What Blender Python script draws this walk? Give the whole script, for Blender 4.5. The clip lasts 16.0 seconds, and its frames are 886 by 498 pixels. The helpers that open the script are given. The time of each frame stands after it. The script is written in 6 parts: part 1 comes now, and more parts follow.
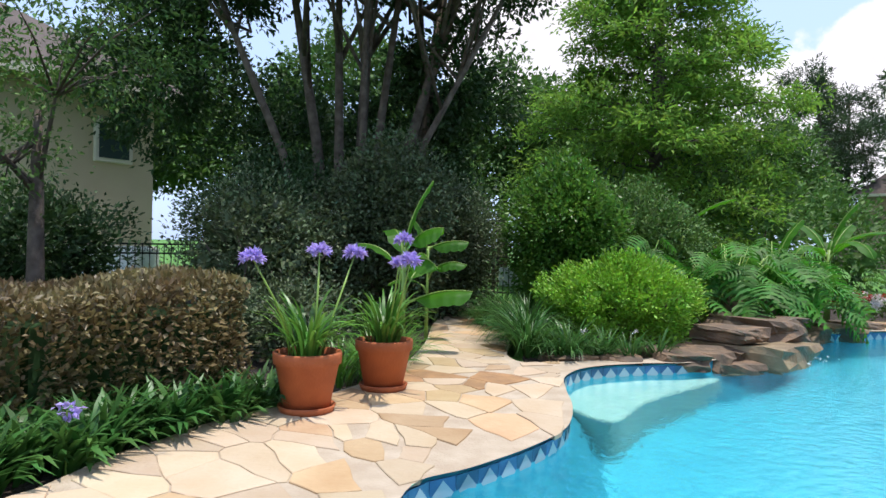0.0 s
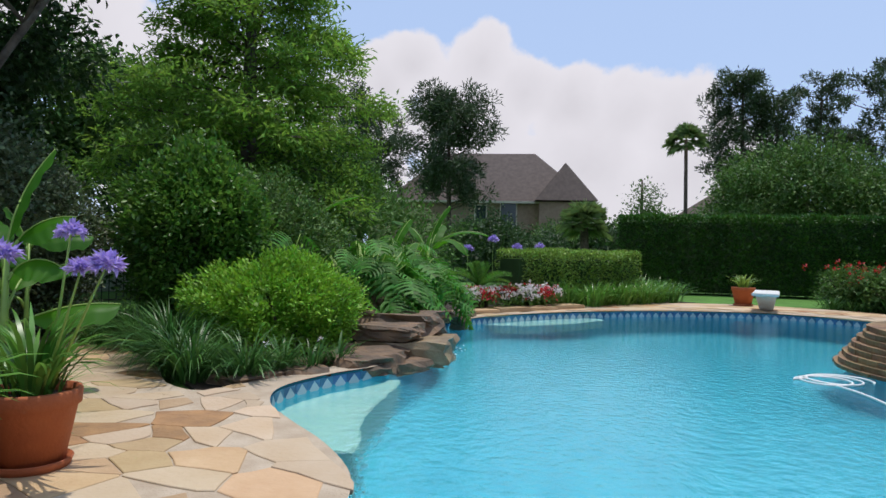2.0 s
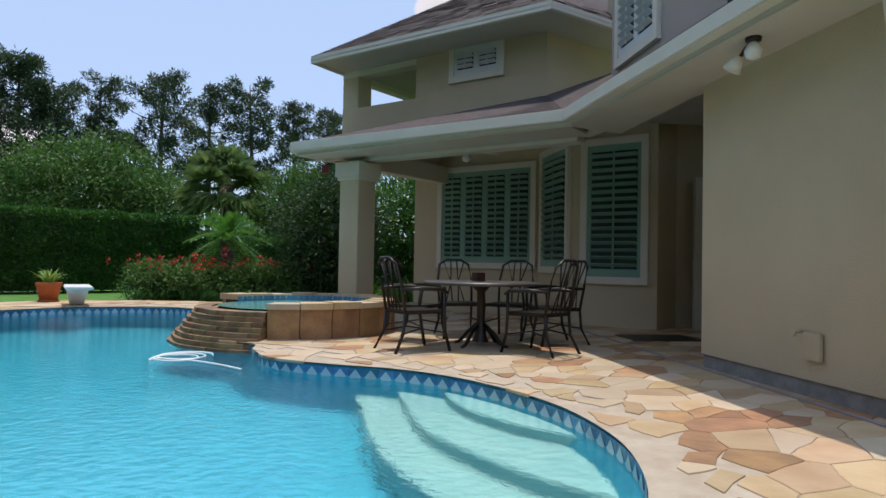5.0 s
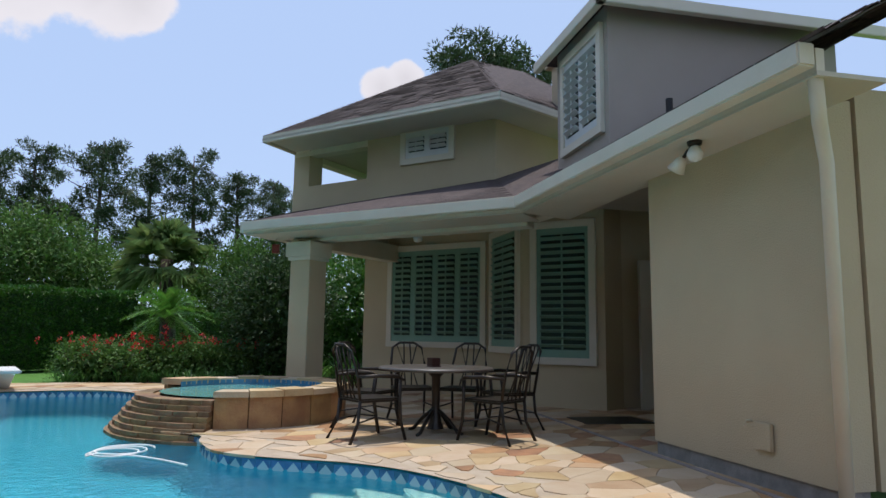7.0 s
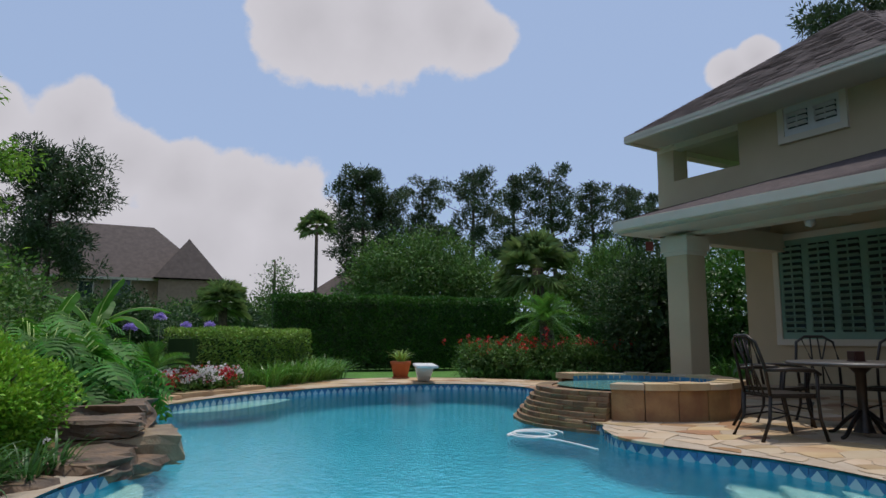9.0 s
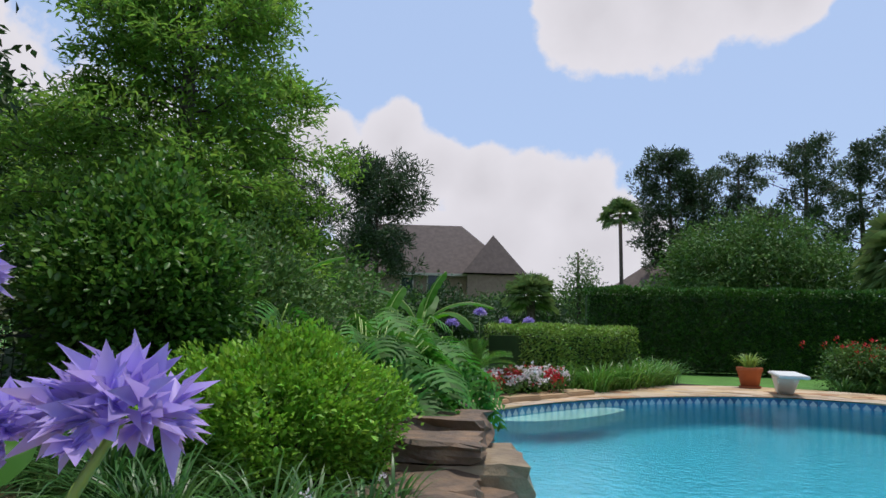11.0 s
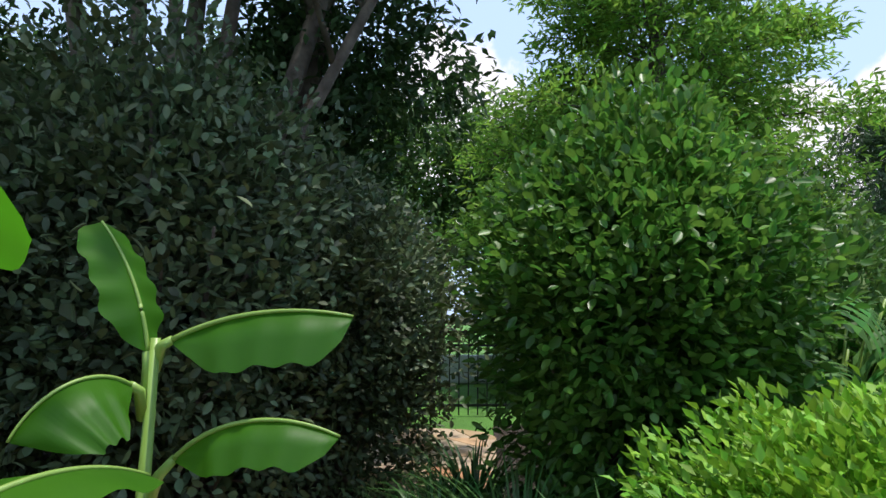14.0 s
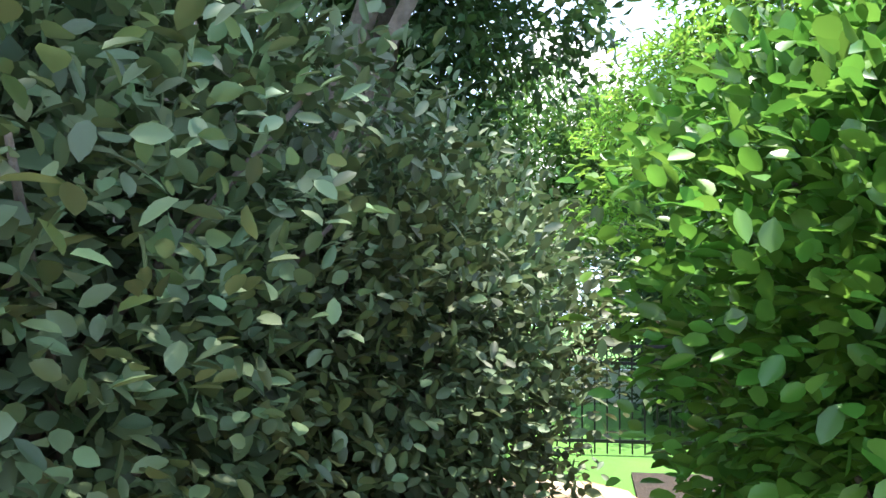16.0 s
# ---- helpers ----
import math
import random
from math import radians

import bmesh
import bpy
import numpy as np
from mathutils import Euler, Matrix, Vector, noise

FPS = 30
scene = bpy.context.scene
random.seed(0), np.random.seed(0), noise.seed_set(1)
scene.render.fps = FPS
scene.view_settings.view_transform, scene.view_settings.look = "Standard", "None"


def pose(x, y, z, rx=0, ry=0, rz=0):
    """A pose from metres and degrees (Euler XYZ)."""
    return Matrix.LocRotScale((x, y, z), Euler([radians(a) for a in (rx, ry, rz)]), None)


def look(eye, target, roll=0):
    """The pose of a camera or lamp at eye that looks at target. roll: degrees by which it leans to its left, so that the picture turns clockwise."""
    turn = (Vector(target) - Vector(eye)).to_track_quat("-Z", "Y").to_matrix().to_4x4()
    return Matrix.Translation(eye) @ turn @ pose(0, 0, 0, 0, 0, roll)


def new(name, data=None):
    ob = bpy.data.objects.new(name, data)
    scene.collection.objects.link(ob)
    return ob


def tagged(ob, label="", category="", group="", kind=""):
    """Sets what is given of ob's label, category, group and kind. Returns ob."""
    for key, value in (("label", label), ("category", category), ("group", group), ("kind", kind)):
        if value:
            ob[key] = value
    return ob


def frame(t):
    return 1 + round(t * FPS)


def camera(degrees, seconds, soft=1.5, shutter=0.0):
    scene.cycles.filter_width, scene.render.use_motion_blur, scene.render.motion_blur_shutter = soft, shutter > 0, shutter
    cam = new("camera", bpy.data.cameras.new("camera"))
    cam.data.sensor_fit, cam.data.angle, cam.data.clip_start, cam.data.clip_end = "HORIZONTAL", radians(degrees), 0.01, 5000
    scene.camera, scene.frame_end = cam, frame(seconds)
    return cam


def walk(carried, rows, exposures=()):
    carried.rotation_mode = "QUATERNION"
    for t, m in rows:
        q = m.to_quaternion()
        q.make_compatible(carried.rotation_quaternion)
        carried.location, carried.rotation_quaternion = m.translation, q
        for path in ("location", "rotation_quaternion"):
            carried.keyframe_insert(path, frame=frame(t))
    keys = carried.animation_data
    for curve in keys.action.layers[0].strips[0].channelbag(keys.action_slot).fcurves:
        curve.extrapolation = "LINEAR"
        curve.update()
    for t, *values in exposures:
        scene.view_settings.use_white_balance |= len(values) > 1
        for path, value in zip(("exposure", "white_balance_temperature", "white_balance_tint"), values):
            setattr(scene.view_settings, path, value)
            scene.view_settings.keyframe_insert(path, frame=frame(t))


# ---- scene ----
cam = camera(68.0, 16.0)
PATH = [
    (0, pose(2.009, 1.084, 1.056, 89.572, -1.300, 89.816)),
    (0.5, pose(1.698, 0.851, 1.039, 89.650, -1.251, 82.388)),
    (1, pose(1.392, 0.613, 1.026, 90.144, -1.262, 69.388)),
    (1.5, pose(1.049, 0.440, 1.029, 90.224, -1.383, 59.287)),
    (2, pose(0.787, 0.272, 1.028, 90.231, -1.246, 51.426)),
    (2.5, pose(0.424, 0.132, 1.016, 90.569, -1.110, 41.048)),
    (3, pose(0.113, 0.057, 0.999, 90.635, -1.099, 32.878)),
    (3.5, pose(0.000, 0.001, 0.995, 90.911, -1.043, 20.571)),
    (4, pose(-0.032, -0.045, 0.964, 91.075, -1.289, 7.126)),
    (4.5, pose(0.067, -0.147, 0.938, 91.266, -1.139, -1.681)),
    (5, pose(0.128, -0.265, 0.934, 91.250, -1.003, -7.119)),
    (5.2, pose(0.136, -0.303, 0.936, 91.275, -0.953, -9.453)),
    (7.3, pose(-0.067, -0.297, 1.104, 98.012, -0.739, -12.019)),
    (7.5, pose(-0.104, -0.298, 1.086, 98.036, -0.635, -8.884)),
    (8, pose(-0.171, -0.331, 1.031, 97.931, -0.425, 0.567)),
    (8.5, pose(-0.245, -0.409, 0.978, 97.830, -0.276, 9.470)),
    (9, pose(-0.355, -0.448, 0.944, 97.740, -0.277, 18.303)),
    (9.5, pose(-0.566, -0.270, 0.935, 97.524, 0.069, 27.835)),
    (9.7, pose(-0.652, -0.208, 0.933, 97.375, 0.186, 30.938)),
    (11.8, pose(-2.308, 1.164, 1.085, 96.545, -1.844, 51.574)),
    (12, pose(-2.453, 1.236, 1.087, 96.505, -1.606, 54.444)),
    (12.5, pose(-2.792, 1.356, 1.079, 96.448, -1.006, 64.004)),
    (13, pose(-3.100, 1.410, 1.053, 96.435, -0.805, 72.275)),
    (13.5, pose(-3.403, 1.439, 1.061, 96.367, -0.716, 80.348)),
    (14, pose(-3.733, 1.433, 1.075, 96.268, -0.646, 83.714)),
    (14.5, pose(-4.035, 1.445, 1.068, 95.946, -0.708, 84.278)),
    (15, pose(-4.384, 1.446, 1.089, 96.070, -0.903, 84.598)),
    (15.5, pose(-4.880, 1.551, 1.104, 97.042, -1.106, 91.766)),
    (16, pose(-5.407, 1.551, 1.143, 96.249, -1.310, 93.214)),
]
walk(cam, PATH, [(0, 0.05), (1.5, -0.3), (3.0, -0.75), (4.2, -0.68), (5.2, -0.38), (7.5, -0.5), (9.2, -0.9), (12.0, -0.3), (14.0, 0.05), (15.0, 0.75), (16.0, 2.0)])

# ---- light ----
SUN_TO = Vector((0.01, 0.20, 1.0)).normalized()
sun = new("sun", bpy.data.lights.new("sun", "SUN"))
sun.data.energy, sun.data.angle, sun.data.color = 4.2, radians(0.6), (1.0, 0.95, 0.87)
sun.matrix_world = look((0, 0, 30), tuple(Vector((0, 0, 30)) - SUN_TO))
scene.view_settings.exposure = 0.0

world = bpy.data.worlds.new("sky")
scene.world = world
world.use_nodes = True
wn, wl = world.node_tree.nodes, world.node_tree.links
bg = wn["Background"]
sky = wn.new("ShaderNodeTexSky")
sky.sky_type, sky.sun_disc = "NISHITA", False
sky.sun_elevation = math.asin(SUN_TO.z)
sky.sun_rotation = math.atan2(SUN_TO.x, SUN_TO.y)
sky.air_density, sky.dust_density = 1.0, 1.2
tc = wn.new("ShaderNodeTexCoord")


def wmath(op, a, b=None, c=None):
    n = wn.new("ShaderNodeMath")
    n.operation = op
    for i, v in enumerate((a, b, c)):
        if v is None:
            continue
        if isinstance(v, (int, float)):
            n.inputs[i].default_value = v
        else:
            wl.new(v, n.inputs[i])
    return n.outputs[0]


# cumulus heaps: direction and angular radius
HEAPS = [(-0.776, 0.556, 0.268, 0.062), (-0.80, 0.52, 0.235, 0.07), (-0.711, 0.631, 0.275, 0.068), (-0.676, 0.685, 0.235, 0.07), (-0.63, 0.735, 0.21, 0.075), (-0.57, 0.79, 0.205, 0.075),
         (-0.52, 0.83, 0.18, 0.09), (-0.73, 0.63, 0.18, 0.12), (-0.62, 0.75, 0.12, 0.14), (-0.85, 0.49, 0.17, 0.12), (-0.50, 0.85, 0.10, 0.13),
         (-0.46, 0.78, 0.45, 0.10), (-0.37, 0.83, 0.45, 0.10), (-0.28, 0.86, 0.45, 0.085), (-0.23, 0.88, 0.435, 0.055), (0.10, 0.93, 0.36, 0.034),
         (0.135, 0.92, 0.375, 0.03), (-0.92, 0.30, 0.18, 0.16), (-0.95, 0.12, 0.30, 0.13), (0.5, -0.8, 0.4, 0.3)]
nz = wn.new("ShaderNodeTexNoise")
nz.inputs["Scale"].default_value, nz.inputs["Detail"].default_value, nz.inputs["Roughness"].default_value = 13.0, 8.0, 0.55
wl.new(tc.outputs["Generated"], nz.inputs["Vector"])
heap = None
for hx, hy, hz_, hr in HEAPS:
    d = wn.new("ShaderNodeVectorMath")
    d.operation = "DISTANCE"
    wl.new(tc.outputs["Generated"], d.inputs[0])
    d.inputs[1].default_value = Vector((hx, hy, hz_)).normalized()
    one = wmath("SUBTRACT", 1.0, wmath("DIVIDE", d.outputs["Value"], hr))
    heap = one if heap is None else wmath("SMOOTH_MAX", heap, one, 0.25)
body = wmath("ADD", heap, wmath("MULTIPLY", wmath("SUBTRACT", nz.outputs["Fac"], 0.5), 1.15))
mask = wn.new("ShaderNodeMapRange")
mask.interpolation_type = "SMOOTHSTEP"
mask.inputs["From Min"].default_value, mask.inputs["From Max"].default_value = 0.02, 0.22
wl.new(body, mask.inputs["Value"])
tone = wn.new("ShaderNodeMapRange")
tone.inputs["From Min"].default_value, tone.inputs["From Max"].default_value = 0.1, 1.0
tone.inputs["To Min"].default_value, tone.inputs["To Max"].default_value = 1.0, 0.86
wl.new(body, tone.inputs["Value"])
cloud = wn.new("ShaderNodeMix")
cloud.data_type = "RGBA"
wl.new(mask.outputs[0], cloud.inputs["Factor"])
haze = wn.new("ShaderNodeMix")
haze.data_type = "RGBA"
haze.inputs["Factor"].default_value = 0.55
haze.inputs["B"].default_value = (9.0, 11.8, 17.6, 1)
wl.new(sky.outputs["Color"], haze.inputs["A"])
wl.new(haze.outputs["Result"], cloud.inputs["A"])
white = wn.new("ShaderNodeVectorMath")
white.operation = "SCALE"
white.inputs[0].default_value = (10.6, 10.3, 11.1)
wl.new(tone.outputs[0], white.inputs["Scale"])
wl.new(white.outputs[0], cloud.inputs["B"])
wl.new(cloud.outputs["Result"], bg.inputs["Color"])
bg.inputs["Strength"].default_value = 0.108

# ---- materials ----


def mat(name, color, rough=0.6, color2=None, scale=6.0, mix=0.5, bump=0.0, bump_scale=40.0, metal=0.0, island=0.0, per_object=0.0, trans=0.0, detail=5.0):
    """Procedural surface: two-scale colour variation, optional relief, variation per island or per object."""
    m = bpy.data.materials.new(name)
    m.use_nodes = True
    n, l = m.node_tree.nodes, m.node_tree.links
    p = n["Principled BSDF"]
    p.inputs["Roughness"].default_value, p.inputs["Metallic"].default_value = rough, metal
    g = n.new("ShaderNodeNewGeometry")
    co = n.new("ShaderNodeTexCoord")
    t = n.new("ShaderNodeTexNoise")
    t.inputs["Scale"].default_value, t.inputs["Detail"].default_value = scale, detail
    l.new(g.outputs["Position"], t.inputs["Vector"])
    ramp = n.new("ShaderNodeMapRange")
    ramp.inputs["From Min"].default_value, ramp.inputs["From Max"].default_value = 0.3, 0.7
    l.new(t.outputs["Fac"], ramp.inputs["Value"])
    mx = n.new("ShaderNodeMix")
    mx.data_type = "RGBA"
    mx.inputs["A"].default_value = (*color, 1)
    mx.inputs["B"].default_value = (*(color2 or [c * 0.8 for c in color]), 1)
    f = n.new("ShaderNodeMath")
    f.operation = "MULTIPLY"
    f.inputs[1].default_value = mix * 2
    f.use_clamp = True
    l.new(ramp.outputs[0], f.inputs[0])
    l.new(f.outputs[0], mx.inputs["Factor"])
    out = mx.outputs["Result"]
    if island or per_object:
        hsv = n.new("ShaderNodeHueSaturation")
        src = g.outputs["Random Per Island"] if island else n.new("ShaderNodeObjectInfo").outputs["Random"]
        amp = island or per_object
        r = n.new("ShaderNodeMapRange")
        r.inputs["To Min"].default_value, r.inputs["To Max"].default_value = 1 - amp, 1 + amp
        l.new(src, r.inputs["Value"])
        l.new(r.outputs[0], hsv.inputs["Value"])
        h2 = n.new("ShaderNodeMath")
        h2.operation = "MULTIPLY"
        h2.inputs[1].default_value = 7.31
        h3 = n.new("ShaderNodeMath")
        h3.operation = "FRACT"
        l.new(src, h2.inputs[0])
        l.new(h2.outputs[0], h3.inputs[0])
        r2 = n.new("ShaderNodeMapRange")
        r2.inputs["To Min"].default_value, r2.inputs["To Max"].default_value = 0.5 - amp * 0.05, 0.5 + amp * 0.05
        l.new(h3.outputs[0], r2.inputs["Value"])
        l.new(r2.outputs[0], hsv.inputs["Hue"])
        l.new(out, hsv.inputs["Color"])
        out = hsv.outputs["Color"]
    l.new(out, p.inputs["Base Color"])
    if bump:
        b = n.new("ShaderNodeBump")
        bt = n.new("ShaderNodeTexNoise")
        bt.inputs["Scale"].default_value, bt.inputs["Detail"].default_value = bump_scale, 4
        l.new(g.outputs["Position"], bt.inputs["Vector"])
        l.new(bt.outputs["Fac"], b.inputs["Height"])
        b.inputs["Strength"].default_value, b.inputs["Distance"].default_value = bump, 0.02
        l.new(b.outputs[0], p.inputs["Normal"])
    if trans:
        tr = n.new("ShaderNodeBsdfTranslucent")
        l.new(out, tr.inputs["Color"])
        ms = n.new("ShaderNodeMixShader")
        ms.inputs[0].default_value = trans
        l.new(p.outputs[0], ms.inputs[1])
        l.new(tr.outputs[0], ms.inputs[2])
        l.new(ms.outputs[0], n["Material Output"].inputs["Surface"])
    return m


def leafmat(name, c, c2=None, rough=0.45, trans=0.3, island=0.35):
    return mat(name, c, rough, c2, scale=1.6, mix=0.5, island=island, trans=trans, detail=2)


M_STUCCO = mat("stucco", (0.53, 0.435, 0.29), 0.9, (0.475, 0.385, 0.255), 1.2, 0.5, 0.35, 90)
M_TRIM = mat("cream_paint", (0.66, 0.60, 0.50), 0.6, (0.6, 0.55, 0.45), 3, 0.4, 0.1, 30)
M_CEIL = mat("porch_paint", (0.55, 0.50, 0.42), 0.8, (0.5, 0.45, 0.38), 2, 0.4)
M_SHINGLE = mat("shingle", (0.105, 0.078, 0.072), 0.95, (0.06, 0.045, 0.045), 9, 0.6, 0.6, 60, per_object=0.0, island=0.25)
M_SHUTTER = mat("shutter_paint", (0.21, 0.36, 0.285), 0.5, (0.18, 0.31, 0.25), 4, 0.4)
M_SHUT2 = mat("upper_shutter_paint", (0.60, 0.61, 0.61), 0.5, (0.52, 0.53, 0.54), 4, 0.4)
M_GLASS = mat("window_glass", (0.04, 0.06, 0.06), 0.05, (0.03, 0.05, 0.05), 1, 0.3)
M_STONE = mat("flagstone", (0.54, 0.39, 0.23), 0.8, (0.41, 0.26, 0.13), 2.6, 0.45, 0.35, 28, per_object=0.2)
M_STONE_R = mat("rust_flagstone", (0.44, 0.235, 0.11), 0.85, (0.30, 0.165, 0.085), 5, 0.6, 0.5, 25, per_object=0.2)
M_STONE_L = mat("pale_flagstone", (0.55, 0.435, 0.31), 0.8, (0.49, 0.36, 0.23), 3.0, 0.5, 0.35, 28, per_object=0.14)
M_GROUT = mat("mortar", (0.52, 0.43, 0.33), 0.9, (0.42, 0.33, 0.24), 6, 0.6, 0.4, 60)
M_LAWN = mat("lawn", (0.10, 0.26, 0.035), 0.9, (0.07, 0.18, 0.025), 1.5, 0.6, 0.6, 120)
M_MULCH = mat("mulch", (0.055, 0.038, 0.026), 0.95, (0.03, 0.022, 0.016), 14, 0.7, 0.9, 50)
# colour carries the water's blue; its mottle stands in for caustic light
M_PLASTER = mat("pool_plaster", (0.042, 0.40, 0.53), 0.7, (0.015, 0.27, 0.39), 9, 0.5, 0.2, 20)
M_STEP = mat("step_plaster", (0.33, 0.52, 0.49), 0.7, (0.25, 0.45, 0.44), 4, 0.5, 0.3, 40)
M_TILE_B = mat("blue_tile", (0.055, 0.14, 0.26), 0.2, (0.08, 0.22, 0.40), 8, 0.5, per_object=0.3)
M_TILE_W = mat("pale_tile", (0.48, 0.54, 0.58), 0.2, (0.40, 0.48, 0.55), 8, 0.5, per_object=0.15)
M_ROCK = mat("waterfall_rock", (0.25, 0.155, 0.09), 0.75, (0.115, 0.08, 0.055), 5, 0.7, 0.8, 18)
M_ROCK2 = mat("tan_ledge_rock", (0.34, 0.25, 0.14), 0.55, (0.2, 0.14, 0.08), 4, 0.7, 0.7, 16)
M_LEDGE = mat("stacked_ledger_stone", (0.30, 0.19, 0.09), 0.7, (0.19, 0.11, 0.055), 8, 0.6, 0.6, 40, per_object=0.3)
M_SPAWALL = mat("amber_slab", (0.40, 0.25, 0.10), 0.7, (0.26, 0.14, 0.06), 4, 0.6, 0.5, 30, per_object=0.2)
M_POT = mat("terracotta", (0.46, 0.13, 0.045), 0.75, (0.36, 0.095, 0.035), 7, 0.5, 0.2, 60)
M_SOIL = mat("soil", (0.04, 0.028, 0.02), 0.95, None, 20, 0.5, 0.8, 60)
M_IRON = mat("black_iron", (0.012, 0.012, 0.013), 0.45, (0.02, 0.018, 0.016), 12, 0.4, metal=0.4)
M_BRONZE = mat("dark_bronze", (0.03, 0.024, 0.02), 0.4, (0.045, 0.035, 0.028), 12, 0.5, metal=0.6)
M_TABLE = mat("table_top", (0.10, 0.085, 0.075), 0.35, (0.07, 0.06, 0.052), 12, 0.5, 0.1, 60)
M_WHITE = mat("white_plastic", (0.78, 0.78, 0.76), 0.45, (0.7, 0.7, 0.68), 5, 0.4)
M_FOAM = mat("falling_water", (0.75, 0.82, 0.85), 0.3, (0.6, 0.7, 0.75), 30, 0.5, 0.6, 40)
M_BARK = mat("bark", (0.13, 0.10, 0.075), 0.95, (0.06, 0.045, 0.035), 9, 0.6, 0.9, 30)
M_BARKG = mat("grey_bark", (0.17, 0.135, 0.11), 0.95, (0.08, 0.062, 0.05), 7, 0.6, 0.7, 30)
M_ROOF2 = mat("tan_tile_roof", (0.13, 0.10, 0.088), 0.9, (0.09, 0.07, 0.062), 3, 0.5, 0.4, 30)
M_BRICK = mat("neighbour_brick", (0.36, 0.27, 0.20), 0.9, (0.28, 0.20, 0.15), 4, 0.5, 0.3, 40)
M_OLIVE = leafmat("loropetalum_leaf", (0.25, 0.21, 0.09), (0.17, 0.11, 0.06), trans=0.25)
M_BRIGHT = leafmat("bright_leaf", (0.28, 0.51, 0.045), (0.17, 0.38, 0.03), rough=0.55)
M_MID = leafmat("mid_leaf", (0.115, 0.22, 0.045), (0.06, 0.14, 0.028), rough=0.65)
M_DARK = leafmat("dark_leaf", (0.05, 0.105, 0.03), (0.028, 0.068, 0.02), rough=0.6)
M_GREY = leafmat("grey_green_leaf", (0.10, 0.155, 0.075), (0.085, 0.11, 0.04), rough=0.55, trans=0.25, island=0.55)
M_HIB = leafmat("glossy_leaf", (0.125, 0.275, 0.04), (0.07, 0.175, 0.025), rough=0.38, trans=0.45)
M_CYP = leafmat("cypress_leaf", (0.24, 0.42, 0.06), (0.17, 0.33, 0.045), rough=0.7, trans=0.5)
M_PINE = leafmat("pine_needle", (0.07, 0.115, 0.05), (0.045, 0.08, 0.035), trans=0.25)
M_HEDGE = leafmat("hedge_leaf", (0.075, 0.20, 0.025), (0.04, 0.125, 0.018))
M_LIME = leafmat("lime_hedge_leaf", (0.29, 0.44, 0.08), (0.19, 0.33, 0.05))
M_STRAP = leafmat("strap_leaf", (0.13, 0.30, 0.045), (0.08, 0.21, 0.03), rough=0.35)
M_STRAPD = leafmat("dark_strap_leaf", (0.075, 0.19, 0.04), (0.042, 0.125, 0.027), rough=0.42)
M_BANANA = leafmat("banana_leaf", (0.075, 0.27, 0.01), (0.04, 0.18, 0.007), rough=0.5, trans=0.6, island=0.1)
M_RIB = mat("banana_rib", (0.26, 0.40, 0.08), 0.4, (0.2, 0.33, 0.06), 8, 0.4)
M_PHILO = leafmat("split_leaf", (0.10, 0.30, 0.03), (0.06, 0.20, 0.022), rough=0.6, trans=0.45)
M_FROND = leafmat("palm_frond", (0.24, 0.33, 0.11), (0.14, 0.23, 0.07), rough=0.5, trans=0.4)
M_PURPLE = leafmat("lilac_petal", (0.55, 0.44, 0.85), (0.44, 0.33, 0.78), trans=0.4, island=0.2)
M_RED = leafmat("red_petal", (0.55, 0.02, 0.025), (0.45, 0.015, 0.03), trans=0.3, island=0.2)
M_WPETAL = leafmat("white_petal", (0.78, 0.74, 0.74), (0.7, 0.62, 0.64), trans=0.3, island=0.1)

M_WATER = bpy.data.materials.new("pool_water")
M_WATER.use_nodes = True
_n, _l = M_WATER.node_tree.nodes, M_WATER.node_tree.links
_p = _n["Principled BSDF"]
_p.inputs["Base Color"].default_value = (0.74, 0.97, 1.0, 1)
_p.inputs["Roughness"].default_value, _p.inputs["IOR"].default_value = 0.03, 1.33
_p.inputs["Transmission Weight"].default_value = 1.0
_g = _n.new("ShaderNodeNewGeometry")
_t = _n.new("ShaderNodeTexNoise")
_t.inputs["Scale"].default_value, _t.inputs["Detail"].default_value = 14.0, 5
_b = _n.new("ShaderNodeBump")
_b.inputs["Strength"].default_value, _b.inputs["Distance"].default_value = 0.30, 0.034
_l.new(_g.outputs["Position"], _t.inputs["Vector"])
_l.new(_t.outputs["Fac"], _b.inputs["Height"])
_l.new(_b.outputs[0], _p.inputs["Normal"])

# ---- mesh helpers ----


def mesh_of(name, verts, faces, material, smooth=False):
    me = bpy.data.meshes.new(name)
    me.from_pydata([tuple(v) for v in verts], [], [tuple(f) for f in faces])
    for m in (material if isinstance(material, (list, tuple)) else [material]):
        me.materials.append(m)
    if smooth:
        me.polygons.foreach_set("use_smooth", [True] * len(me.polygons))
    me.update()
    return me


def part(name, me, parent=None, label="", m=None):
    ob = new(name, me)
    if parent is not None:
        ob.parent = parent
    if m is not None:
        ob.matrix_basis = m
    if label:
        tagged(ob, label)
    return ob


def thing(name, label, category, at=(0, 0, 0), turn=0.0, group="", kind=""):
    ob = new(name)
    ob.empty_display_size = 0.2
    ob.matrix_basis = pose(*at, 0, 0, turn)
    return tagged(ob, label, category, group, kind)


def box(x0, y0, z0, x1, y1, z1):
    v = [(x, y, z) for z in (z0, z1) for x, y in ((x0, y0), (x1, y0), (x1, y1), (x0, y1))]
    return v, [(3, 2, 1, 0), (4, 5, 6, 7), (0, 1, 5, 4), (1, 2, 6, 5), (2, 3, 7, 6), (3, 0, 4, 7)]


